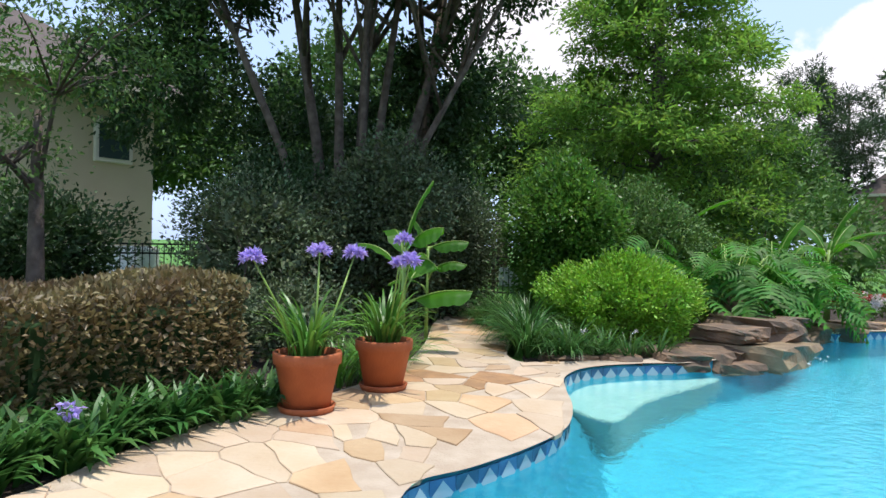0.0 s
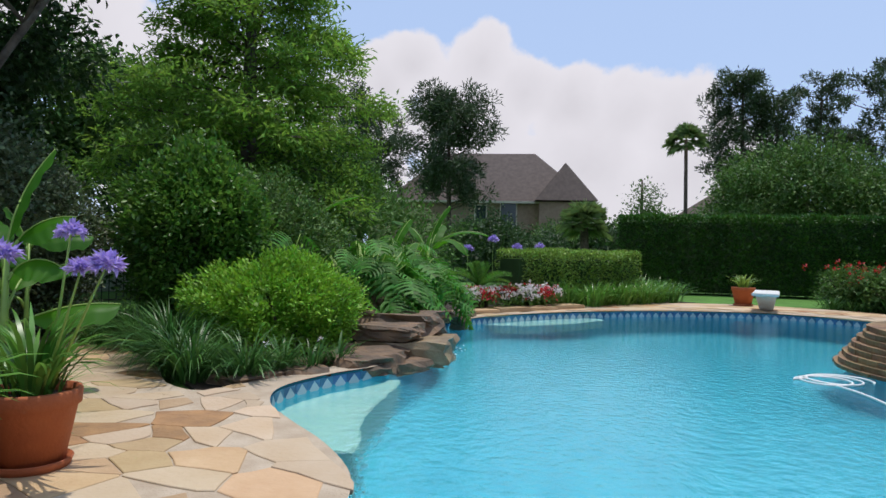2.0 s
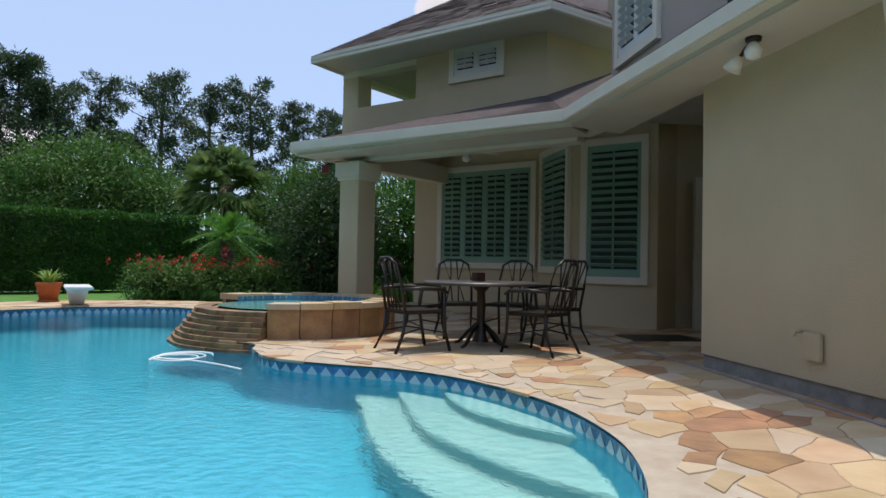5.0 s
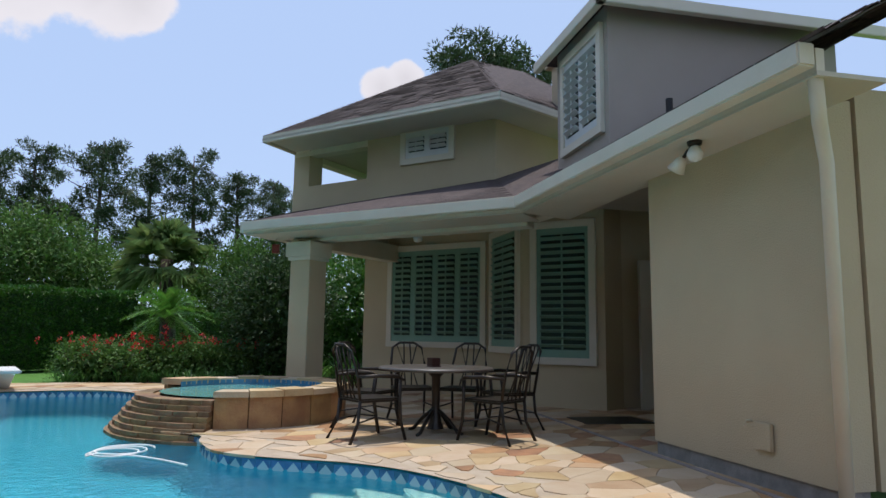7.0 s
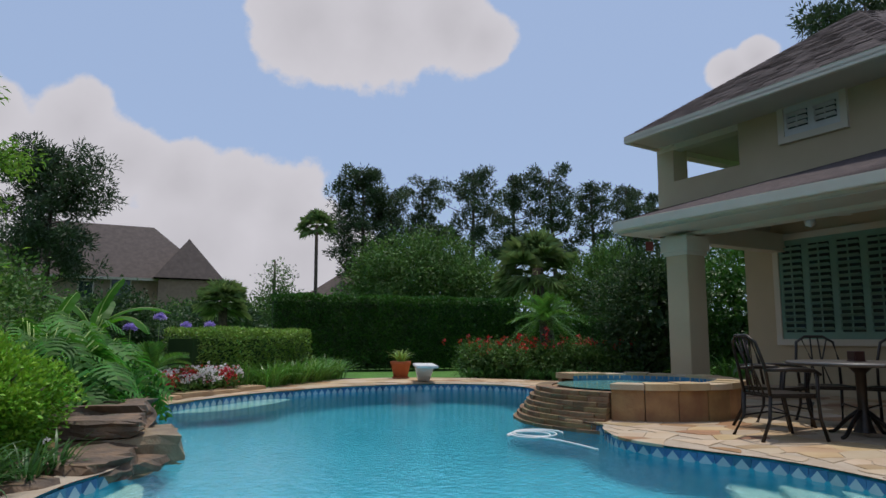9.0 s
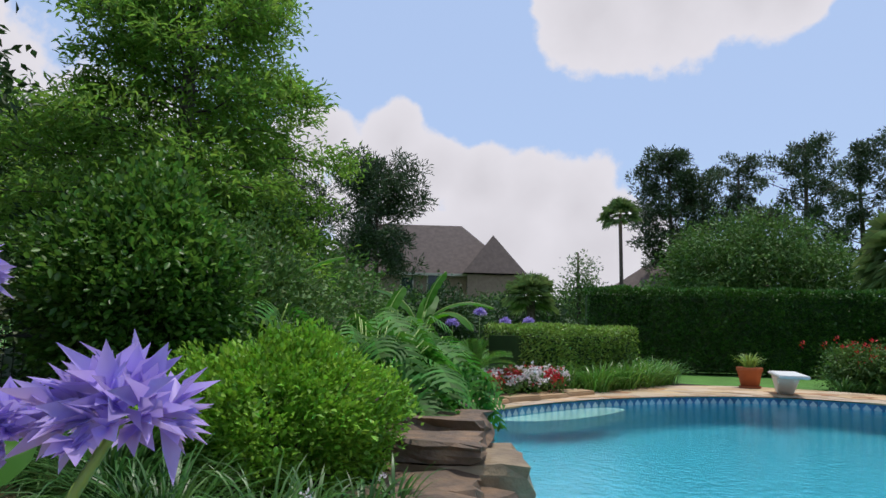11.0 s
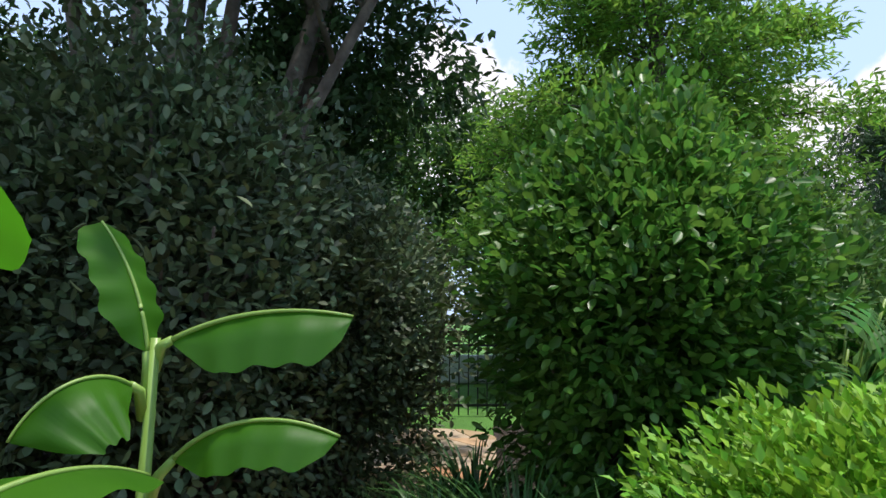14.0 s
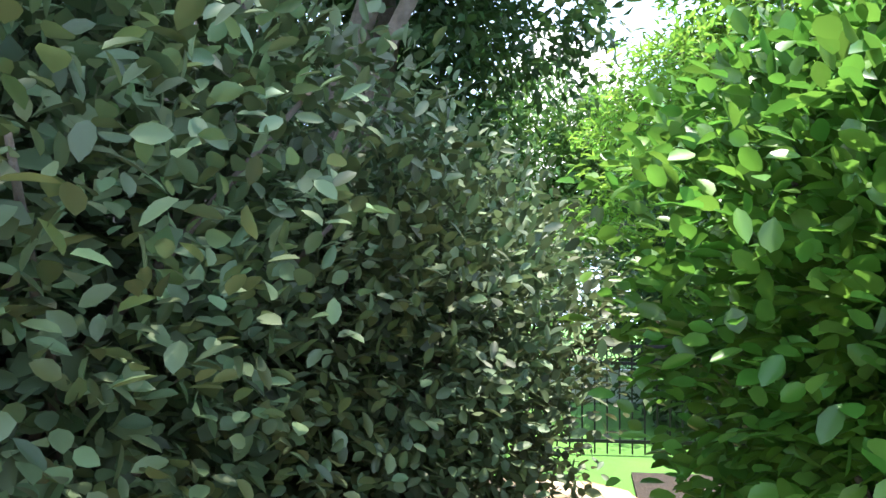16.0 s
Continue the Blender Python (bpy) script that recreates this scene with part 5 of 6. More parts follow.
fan_palm("fan_palm", "small fan palm beyond the hedge", (-18.5, 23.8, -0.1), 2.6, 1.1, 46, 0.75, 0.2)
pine("big pine with several crown masses", (-19.8, 40.6, -0.1), 13.0, 3.8, 26, 0.38)
pine("big pine with several crown masses", (-18.2, 41.6, -0.1), 11.5, 3.0, 18, 0.4)
for x, y, h, w in ((-18.1, 47.0, 13.8, 2.6), (-12.8, 43.3, 13.3, 3.2), (-10.9, 48.8, 13.9, 3.0), (-7.5, 47.6, 13.8, 3.2), (-4.8, 49.8, 13.2, 2.8), (-2.5, 52, 13.3, 3.0), (-15.4, 45.5, 9.5, 2.4), (-0.2, 50, 12, 2.8)):
    pine("tall slim pine against the sky", (x, y, -0.1), h, w, 18, 0.42)
pine("dense pine beside the far house", (-38.3, 32.0, -0.1), 13.6, 5.6, 30, 0.35)
pine("slim pine behind the cypress", (-49.0, 32.6, -0.1), 14.0, 4.2, 20, 0.3)
pine("slim pine behind the cypress", (-47.5, 29.8, -0.1), 15.0, 4.5, 22, 0.3)
pine("pine rising behind the house roof", (7.6, 26.5, -0.1), 14.2, 3.4, 18, 0.6)
pine("pine rising behind the house roof", (9.4, 27.5, -0.1), 14.4, 3.4, 18, 0.6)
tree("small_tree", "slender conical tree beyond the hedge", (-22.2, 33.5, -0.1), 5.6, 0.12, [((0, 0, 2.2), (1.2, 1.2, 1.5)), ((0.1, 0, 4.1), (0.8, 0.8, 1.5))], 4, M_MID, (0.2, 0.1), per=22, clumps_m2=14)
for x, y, r in ((-27, 33, 1.9), (-22, 29, 1.7), (-24, 37, 2.5), (-26, 38, 2.2), (-24.5, 30, 1.6), (-17, 33, 1.8), (-14.5, 30, 2.2), (-30, 36, 2.0), (-33, 40, 2.4), (-29, 30, 1.5), (-6.5, 30, 2.2), (-1.5, 30, 2.6), (1.5, 28, 3.0), (-34, 30, 2.0), (-39, 36, 2.2)):
    shrub("distant_shrub", "rounded green shrub in the distance", "shrub", (x, y, r * 0.75), (r * 1.15, r * 1.15, r * 0.85), 330, 9, (0.24, 0.12), M_MID if r > 1.9 else M_DARK, LEAF_S, 0.22, 5, 0.3, -0.95, group="distant shrubs")


def bald_cypress(at, h, spread):
    """Straight trunk, level limbs in tiers, flat sprays of fine leaves along their twigs."""
    t = thing("bald_cypress", "tall feathery light green bald cypress", "tree", at)
    tubes = [tube([(0, 0, -0.1), (0.04, 0, h * 0.5), (0, 0.05, h)], [0.24, 0.15, 0.02], 10)]
    P, O = [], []
    limbs = 110
    for k in range(limbs):
        g = (k + 0.5) / limbs
        a = k * 2.399 + RNG.normal(0, 0.3)
        z0 = h * (0.12 + 0.87 * g)
        reach = spread * (1 - g) ** 0.52 * (0.75 + 0.25 * min(1.0, g * 6)) * RNG.uniform(0.62, 1.1) + 0.2
        d = np.array([math.cos(a), math.sin(a), 0.22 + 0.5 * g])
        s_ = np.array([-math.sin(a), math.cos(a), 0])
        b = np.array([0, 0, z0])
        line = [b + d * reach * f - np.array([0, 0, 0.30 * reach * f * f]) for f in (0, 0.35, 0.7, 1.0)]
        tubes.append(tube(line, [0.045 * (1 - 0.6 * g), 0.03 * (1 - 0.6 * g), 0.018, 0.006], 5))
        for j in range(int(9 + 7 * reach)):
            f = RNG.uniform(0.22, 1.0)
            root = b + d * reach * f - np.array([0, 0, 0.30 * reach * f * f])
            w = reach * (0.42 * (1.15 - f) + 0.12) * RNG.uniform(0.5, 1.2)
            sd = RNG.choice((-1, 1))
            end = root + (s_ * sd * 0.85 + d * 0.6) * w + np.array([0, 0, RNG.normal(-0.12, 0.10)])
            m = 30
            u = RNG.uniform(0.05, 1.08, (m, 1))
            P.append(root + (end - root) * u + RNG.normal(0, 1, (m, 3)) * (0.15, 0.15, 0.12))
            O.append(np.tile(end - root, (m, 1)) / max(w, 0.1) + RNG.normal(0, 0.5, (m, 3)))
            if j % 3 == 0:
                tubes.append(tube([root, (root + end) / 2, end], [0.012, 0.008, 0.003], 4))
    part("trunk", mesh_of("trunk", *join(*tubes), M_BARKG, True), t, "grey-brown trunk and limbs")
    part("crown", leaf_mesh("crown", np.concatenate(P), np.concatenate(O), 0.17, 0.055, M_CYP, LEAF_S, -0.1, 0.45), t, "feathery light green foliage")


bald_cypress((-15.0, 6.6, -0.1), 11.5, 3.6)


def oak():
    t = thing("live_oak", "old many-trunked oak with dark foliage", "tree", (-10.3, -0.5, -0.1))
    tubes, P, O, P2, O2 = [], [], [], [], []
    for k, (bx, by, tx, ty, tz, r) in enumerate(((0, -0.5, 0.5, -1.3, 6.5, 0.15), (0.2, -0.3, 0.3, -0.4, 7.0, 0.13), (0.1, 0.0, -0.3, 0.2, 7.5, 0.15), (0.2, 0.2, 0.4, 0.9, 7.0, 0.12), (0.0, 0.5, 0.2, 2.0, 6.6, 0.16),
                                                   (-0.3, 0.9, -0.6, 1.6, 6.5, 0.22), (0.3, -0.7, 1.0, -2.6, 6.0, 0.12), (-0.2, 0.3, 1.2, 2.8, 5.8, 0.1), (0.3, 0.1, 1.5, 0.3, 6.5, 0.1))):
        m = Vector((bx + (tx - bx) * 0.35, by + (ty - by) * 0.3, tz * 0.45))
        tubes = []
        tubes.append(tube([(bx, by, -0.1), m * 0.55 + Vector((bx, by, 0)) * 0.45, m, Vector((tx, ty, tz))], [r * 1.0, r * 0.8, r * 0.65, r * 0.35], 9))
        for j in range(5):
            e = Vector((tx + RNG.normal(0, 0.8), ty + RNG.normal(0, 0.9), tz + RNG.uniform(0.1, 1.0)))
            tubes.append(tube([m.lerp(Vector((tx, ty, tz)), RNG.uniform(0.2, 0.9)), m.lerp(e, 0.7), e], [r * 0.35, r * 0.22, r * 0.06], 6))
        part("trunk", mesh_of("trunk", *join(*tubes), M_BARKG, True), t, "grey-brown trunk")
    for (cx, cy, cz), r in (((0.4, -2.8, 6.2), (1.8, 2.0, 1.2)), ((0.2, -0.8, 7.2), (2.2, 2.2, 1.2)), ((0.4, 1.4, 7.0), (2.2, 2.0, 1.2)), ((0.6, 2.8, 6.4), (1.3, 1.3, 0.8)), ((-0.8, 1.7, 4.3), (1.2, 1.3, 1.2)),
                            ((-1.0, 1.0, 2.9), (1.0, 1.4, 1.2)), ((-1.8, -1.8, 3.0), (1.0, 1.6, 1.4)), ((1.3, -0.2, 6.6), (1.5, 1.8, 0.9)), ((-1.5, -4.2, 4.5), (1.5, 1.6, 1.6)),
                            # masses above the view, added only to shade the feijoas and path
                            ((2.4, 1.3, 6.7), (1.4, 1.3, 0.7)), ((3.6, 1.2, 6.5), (1.4, 1.2, 0.7)), ((2.8, -0.6, 6.8), (1.6, 1.4, 0.7)), ((4.4, -0.3, 6.3), (1.4, 1.4, 0.7)), ((3.4, 2.2, 6.7), (1.4, 0.9, 0.6))):
        p, o, cc = crown_points((cx, cy, cz), r, int(12 * (r[0] * r[1] + r[1] * r[2] + r[0] * r[2])), 96, 0.19, 0.5, -1)
        (P if cz > 4.6 else P2).append(p)
        (O if cz > 4.6 else O2).append(o)
    part("low_crown", leaf_mesh("low_crown", np.concatenate(P2), np.concatenate(O2), 0.15, 0.07, M_DARK, LEAF_S, 0, 0.9), t, "dark green lower foliage")
    part("crown", leaf_mesh("crown", np.concatenate(P), np.concatenate(O), 0.15, 0.07, M_DARK, LEAF_S, 0, 0.9), t, "dark green crown with gaps, partly added unseen for shade")


oak()
tree("overhanging_tree", "small tree with sparse yellow-green leaves and pale branches", (-5.6, -3.6, -0.1), 2.6, 0.09, [((0.3, 0.5, 3.4), (1.3, 1.4, 0.7)), ((1.2, -0.5, 3.0), (1.0, 1.1, 0.6)), ((0.4, -0.2, 2.1), (0.7, 0.8, 0.35)), ((0.9, -1.0, 1.3), (0.7, 0.8, 0.5))], 8, M_MID, (0.085, 0.04), M_BARKG, per=34, clumps_m2=22, spread=0.14, low=-1)
shrub("dark_shrub", "dark green shrub along the iron fence", "shrub", (-6.7, -4.3, 0.8), (0.9, 1.1, 0.9), 900, 8, (0.09, 0.045), M_DARK, LEAF_S, 0.1, 8, 0.3, -0.95)
for x, y, z, r in ((-12.6, -2.5, 1.6, 1.5), (-13.5, 0.6, 1.8, 1.6), (-13.8, 4.8, 1.6, 1.6), (-14.5, 8.0, 2.0, 2.2), (-17.0, 12.0, 1.6, 2.2), (-19, 6, 2.2, 2.6), (-19.5, 1.0, 2.5, 2.6), (-21, -5.0, 3.0, 3.0), (-18.0, 17.5, 1.4, 1.6)):
    shrub("background_shrub", "dense green shrub beyond the fence", "shrub", (x, y, z * 0.8), (r, r, z), 520, 9, (0.16, 0.08), M_DARK if r < 1.65 else M_MID, LEAF_S, 0.18, 6, 0.3, -0.95, group="background shrubs")
for x, y, h in ((-24, 3.5, 9), (-23, -2.5, 10), (-25, 9, 8), (-20, -9, 9), (-28, 15, 8)):
    tree("background_tree", "leafy green tree beyond the fence", (x, y, -0.1), h * 0.6, 0.2, [((0, 0, h * 0.62), (2.6, 2.8, h * 0.3)), ((0.8, 1.6, h * 0.45), (1.8, 1.8, h * 0.2)), ((0.5, -1.8, h * 0.48), (1.8, 1.8, h * 0.2))], 4, M_MID, (0.26, 0.13), per=46, clumps_m2=10, spread=0.3, group="background trees")

# ---- rocks and waterfall ----


def rock(at, size, turn, material, label="rough brown waterfall boulder", squash=0.0, seed=0):
    bm = bmesh.new()
    bmesh.ops.create_cube(bm, size=1)
    bmesh.ops.subdivide_edges(bm, edges=bm.edges[:], cuts=4, use_grid_fill=True)
    for v in bm.verts:
        q = v.co.normalized() * 0.62
        v.co = v.co.lerp(q, 0.12)
        v.co += noise.noise_vector(v.co * 2.3 + Vector((seed * 3.1, seed, 0))) * 0.13 + noise.noise_vector(v.co * 6 + Vector((0, seed * 2.2, 0))) * 0.06
        v.co = Vector((v.co.x * size[0], v.co.y * size[1], (v.co.z + 0.5) * size[2]))
    me = bpy.data.meshes.new("rock")
    bm.to_mesh(me)
    bm.free()
    me.materials.append(material)
    ob = tagged(new("boulder", me), label, "rock", "waterfall rocks")
    ob.matrix_basis = pose(*at, 0, 0, turn)
    return ob


for i, (x, y, z, sx, sy, sz, tr, mt) in enumerate(((-4.32, 2.35, -0.1, 0.35, 0.45, 0.17, 20, 0), (-4.42, 2.85, -0.1, 0.35, 0.55, 0.18, 80, 0), (-4.5, 3.4, -0.1, 0.4, 0.6, 0.22, 95, 0), (-4.75, 3.85, -0.25, 0.55, 0.6, 0.42, 40, 0),
                                                   (-4.62, 4.0, -0.3, 0.5, 0.45, 0.35, 10, 0), (-5.0, 4.2, 0.1, 0.55, 0.45, 0.2, 35, 0), (-5.15, 4.5, -0.3, 0.9, 1.0, 0.52, 45, 1), (-5.6, 4.75, 0.05, 0.8, 0.6, 0.34, 30, 0), (-5.85, 5.0, -0.3, 0.7, 0.9, 0.5, 50, 1),
                                                   (-6.2, 4.9, 0.1, 0.5, 0.45, 0.5, 10, 0), (-6.35, 5.55, -0.25, 0.6, 0.6, 0.42, 60, 0), (-6.75, 5.95, -0.2, 0.5, 0.5, 0.36, 30, 0), (-7.05, 6.6, -0.2, 0.45, 0.6, 0.36, 75, 0), (-7.3, 7.0, -0.1, 0.4, 0.5, 0.25, 10, 0))):
    rock((x, y, z), (sx * 1.12, sy * 1.12, sz * 0.72), tr, M_ROCK2 if mt else M_ROCK, "wet tan ledge slab of the waterfall" if mt else "rough brown waterfall boulder", seed=i)
fall = thing("waterfall", "thin sheets of white falling water over the rocks", "water", (0, 0, 0))
for p, q, z1, z0 in (((-5.35, 4.95), (-5.6, 5.2), 0.07, -0.13), ((-4.95, 4.55), (-5.05, 4.7), 0.06, -0.13), ((-5.42, 4.58), (-5.56, 4.76), 0.26, 0.06)):
    V, F = [], []
    for i in range(9):
        for j in range(7):
            s, t = i / 8, j / 6
            x = p[0] + (q[0] - p[0]) * s + 0.16 * t * t + RNG.normal(0, 0.012)
            y = p[1] + (q[1] - p[1]) * s - 0.14 * t * t + RNG.normal(0, 0.012)
            V.append((x, y, z1 + (z0 - z1) * t ** 1.5))
    F = [(i * 7 + j, i * 7 + j + 1, (i + 1) * 7 + j + 1, (i + 1) * 7 + j) for i in range(8) for j in range(6)]
    part("water_sheet", mesh_of("water_sheet", V, F, M_FOAM, True), fall)
foam = RNG.normal(0, 1, (240, 3)) * (0.16, 0.16, 0.012) + (-5.2, 4.92, -0.105)
part("foam", leaf_mesh("foam", foam, RNG.normal(0, 1, foam.shape) * (1, 1, 0.1), 0.03, 0.025, M_FOAM), fall, "white splashing foam")
for k in range(4):
    f = k / 3
    ob = tagged(new("edging_stone", bevelled(mesh_of("edging", *box(-0.22, -0.35, 0, 0.22, 0.35, 0.07 + 0.015 * (k % 2)), M_STONE), 0.02)), "flat tan stone edging the flower bed", "stone", "bed edging")
    ob.matrix_basis = pose(-7.62 + 0.02 * k, 7.75 + 0.72 * k, -0.015, 0, 0, -6)
q = RNG.normal(0, 1, (260, 3)) * (0.12, 0.15, 0.08) + (0, 0, 0.2)
cr = thing("bronze_plant", "low bronze and orange leaved plant between the rocks", "plant", (-6.5, 5.3, 0.05))
part("leaves", leaf_mesh("leaves", q, q - (0, 0, 0.1), 0.09, 0.05, mat("bronze_leaf", (0.30, 0.13, 0.03), 0.4, (0.2, 0.10, 0.02), 3, 0.5, island=0.3, trans=0.2)), cr)

# ---- spa ----
SPA_C, SPA_R = Vector((-0.72, 8.95)), 1.32
spa = thing("spa", "raised round stone spa spilling into the pool", "spa", (SPA_C.x, SPA_C.y, 0))


def ring(r0, r1, z0, z1, a0, a1, n=40):
    V, F = [], []
    for i in range(n + 1):
        a = radians(a0 + (a1 - a0) * i / n)
        for r, z in ((r0, z0), (r1, z0), (r1, z1), (r0, z1)):
            V.append((r * math.cos(a), r * math.sin(a), z))
    for i in range(n):
        for k in range(4):
            F.append((i * 4 + k, i * 4 + (k + 1) % 4, (i + 1) * 4 + (k + 1) % 4, (i + 1) * 4 + k))
    F += [(0, 3, 2, 1), (n * 4, n * 4 + 1, n * 4 + 2, n * 4 + 3)]
    return V, F


part("spa_wall", mesh_of("wall", *ring(SPA_R - 0.28, SPA_R - 0.06, -0.6, 0.30, 0, 360, 60), M_SPAWALL), spa)
part("spa_water", mesh_of("spa_water", *lathe([(0.0, 0.335), (SPA_R - 0.27, 0.335)], 48), mat("spa_water", (0.20, 0.47, 0.42), 0.05, (0.14, 0.39, 0.35), 4, 0.5, 0.3, 14)), spa, "green-blue spa water")
part("spa_floor", mesh_of("spa_floor", *lathe([(0.0, 0.1), (SPA_R - 0.27, 0.1)], 48), M_STEP), spa)
part("spa_liner", mesh_of("liner", *ring(SPA_R - 0.30, SPA_R - 0.285, 0.1, 0.405, -100, 150, 50), M_TILE_B), spa, "blue tile liner")
# raised far rim with flagstone cap, from the near corner round the back
slabs = 15
for i in range(slabs):
    a0, a1 = -100 + 250 * i / slabs, -100 + 250 * (i + 0.97) / slabs
    part("cap_stone", mesh_of("cap", *ring(SPA_R - 0.3, SPA_R + 0.05, 0.36, 0.425 + 0.008 * (i % 3), a0, a1, 5), M_STONE if i % 3 else M_STONE_L), spa)
    part("wall_slab", mesh_of("slab", *ring(SPA_R - 0.06, SPA_R + 0.0 + 0.008 * (i % 2), -0.1, 0.36, a0, a1, 5), M_SPAWALL), spa)
# stepped ledger courses on the spill side
for c in range(8):
    for i in range(9):
        a0, a1 = 152 + 108 * (i + 0.5 * (c % 2)) / 9, 152 + 108 * (i + 0.5 * (c % 2) + 0.97) / 9
        a1 = min(a1, 259)
        if a0 < a1:
            part("ledger_stone", mesh_of("ledger", *ring(SPA_R - 0.2, SPA_R + 0.32 - 0.045 * c + RNG.uniform(-0.012, 0.012), -0.14 + 0.058 * c, -0.14 + 0.058 * (c + 0.93), a0, a1, 4), M_LEDGE), spa)

# ---- furniture ----


def dining_chair(at, turn):
    t = thing("patio_chair", "dark bronze metal patio armchair with looped back", "chair", at, turn, "chairs round the patio table")
    r = 0.017
    for sx in (-1, 1):
        part("front_leg", mesh_of("leg", *tube([(sx * 0.25, 0.24, 0.64), (sx * 0.27, 0.22, 0.42), (sx * 0.25, 0.25, 0.2), (sx * 0.27, 0.30, 0.0)], r, 7), M_BRONZE, True), t)
        part("back_leg", mesh_of("leg", *tube([(sx * 0.22, -0.22, 0.42), (sx * 0.22, -0.24, 0.2), (sx * 0.25, -0.34, 0.0)], r, 7), M_BRONZE, True), t)
        part("armrest", mesh_of("arm", *tube([(sx * 0.23, -0.27, 0.66), (sx * 0.29, -0.05, 0.67), (sx * 0.29, 0.18, 0.66), (sx * 0.26, 0.27, 0.62)], [0.016, 0.022, 0.022, 0.014], 7), M_BRONZE, True), t)
        part("stretcher", mesh_of("stretcher", *tube([(sx * 0.25, 0.25, 0.2), (sx * 0.15, 0.0, 0.24), (sx * 0.22, -0.24, 0.2)], 0.009, 6), M_BRONZE), t)
    part("seat", bevelled(mesh_of("seat", *box(-0.25, -0.23, 0.40, 0.25, 0.25, 0.44), M_BRONZE), 0.015), t)
    part("back_frame", mesh_of("back", *tube([(-0.22, -0.22, 0.42), (-0.23, -0.27, 0.7), (-0.2, -0.33, 0.92), (-0.1, -0.355, 0.985), (0.1, -0.355, 0.985), (0.2, -0.33, 0.92), (0.23, -0.27, 0.7), (0.22, -0.22, 0.42)], 0.016, 8), M_BRONZE, True), t)
    for x0, x1 in ((-0.12, -0.04), (0.12, 0.04), (-0.04, -0.14), (0.04, 0.14)):
        part("back_slat", mesh_of("slat", *tube([(x0, -0.225, 0.44), ((x0 + x1) / 2 * 0.6, -0.285, 0.7), (x1, -0.35, 0.97)], 0.009, 6), M_BRONZE, True), t)
    return t


TAB = (1.5, 7.15)
tb = thing("patio_table", "round dark patio table on a pedestal base", "table", (*TAB, 0))
part("tabletop", mesh_of("top", *lathe([(0, 0.695), (0.61, 0.695), (0.655, 0.705), (0.66, 0.72), (0.64, 0.735), (0, 0.738)], 44), M_TABLE, True), tb)
part("pedestal", mesh_of("pedestal", *lathe([(0.12, 0.69), (0.05, 0.62), (0.045, 0.3), (0.07, 0.12), (0.1, 0.05)], 20), M_BRONZE, True), tb)
for k in range(4):
    part("foot", mesh_of("foot", *tube([(0.05, 0, 0.25), (0.17, 0, 0.16), (0.3, 0, 0.03), (0.36, 0, 0.015)], [0.022, 0.022, 0.02, 0.018], 7), M_BRONZE, True), tb, "", pose(0, 0, 0, 0, 0, 45 + 90 * k))
for dx, dy in ((-0.80, -0.36), (0.52, -0.62), (-0.72, 0.52), (-0.1, 0.98), (0.52, 0.84), (0.92, 0.2)):
    a = math.degrees(math.atan2(-dy, -dx)) - 90
    dining_chair((TAB[0] + dx, TAB[1] + dy, 0.0), a)
cn = thing("candle_holder", "dark square candle holder on the table", "candle", (TAB[0] - 0.05, TAB[1] - 0.1, 0.738), 20)
part("holder", bevelled(mesh_of("holder", *join(box(-0.06, -0.06, 0, 0.06, 0.06, 0.01), box(-0.055, -0.055, 0.01, -0.045, 0.055, 0.1), box(0.045, -0.055, 0.01, 0.055, 0.055, 0.1), box(-0.045, -0.055, 0.01, 0.045, -0.045, 0.1), box(-0.045, 0.045, 0.01, 0.045, 0.055, 0.1)), mat("oxblood", (0.05, 0.015, 0.012), 0.3)), 0.003, 1), cn)
part("candle", mesh_of("candle", *lathe([(0, 0.09), (0.035, 0.09), (0.035, 0.01)], 16), M_WHITE, True), cn)
bd = thing("diving_board", "short white diving board on a white stand", "diving board", (-5.42, 13.5, 0), -66)
part("board", bevelled(mesh_of("board", *box(-0.3, -0.23, 0.33, 1.2, 0.23, 0.385), M_WHITE), 0.015), bd)
part("stand", bevelled(mesh_of("stand", *([(-0.2, -0.12, 0), (0.15, -0.12, 0), (0.15, 0.12, 0), (-0.2, 0.12, 0), (-0.2, -0.19, 0.33), (0.55, -0.19, 0.33), (0.55, 0.19, 0.33), (-0.2, 0.19, 0.33)], box(0, 0, 0, 1, 1, 1)[1]), M_WHITE), 0.02), bd, "white moulded stand")
p3 = pot((-6.25, 14.2, 0.0), 0.24, 0.4, "terracotta pot with a small grassy plant by the diving board")
strap_clump("potted_plant", "light green grassy plant in a pot", "plant", (-6.25, 14.2, 0.36), 90, 0.38, 0.03, M_LIME, radius=0.12, lean=(0.2, 0.9))
hs = thing("pool_hose", "white floating cleaner hose curled on the water", "hose", (0, 0, 0))
hp = []
for i in range(60):
    t = i / 59
    if t < 0.7:
        a = t / 0.7 * 2.6 * 2 * math.pi
        hp.append((-1.72 - 0.02 * i * 0.1 + 0.27 * math.cos(a) * (1 - 0.3 * t), 7.15 + 0.26 * math.sin(a) - 0.4 * t, -0.105))
    else:
        f = (t - 0.7) / 0.3
        hp.append((hp[41][0] + (-0.98 - hp[41][0]) * f if len(hp) > 41 else -1.5, 6.9 - 0.75 * f + 0.15 * math.sin(f * 3), -0.105))
part("hose", mesh_of("hose", *tube(hp, 0.011, 8), M_WHITE, True), hs)
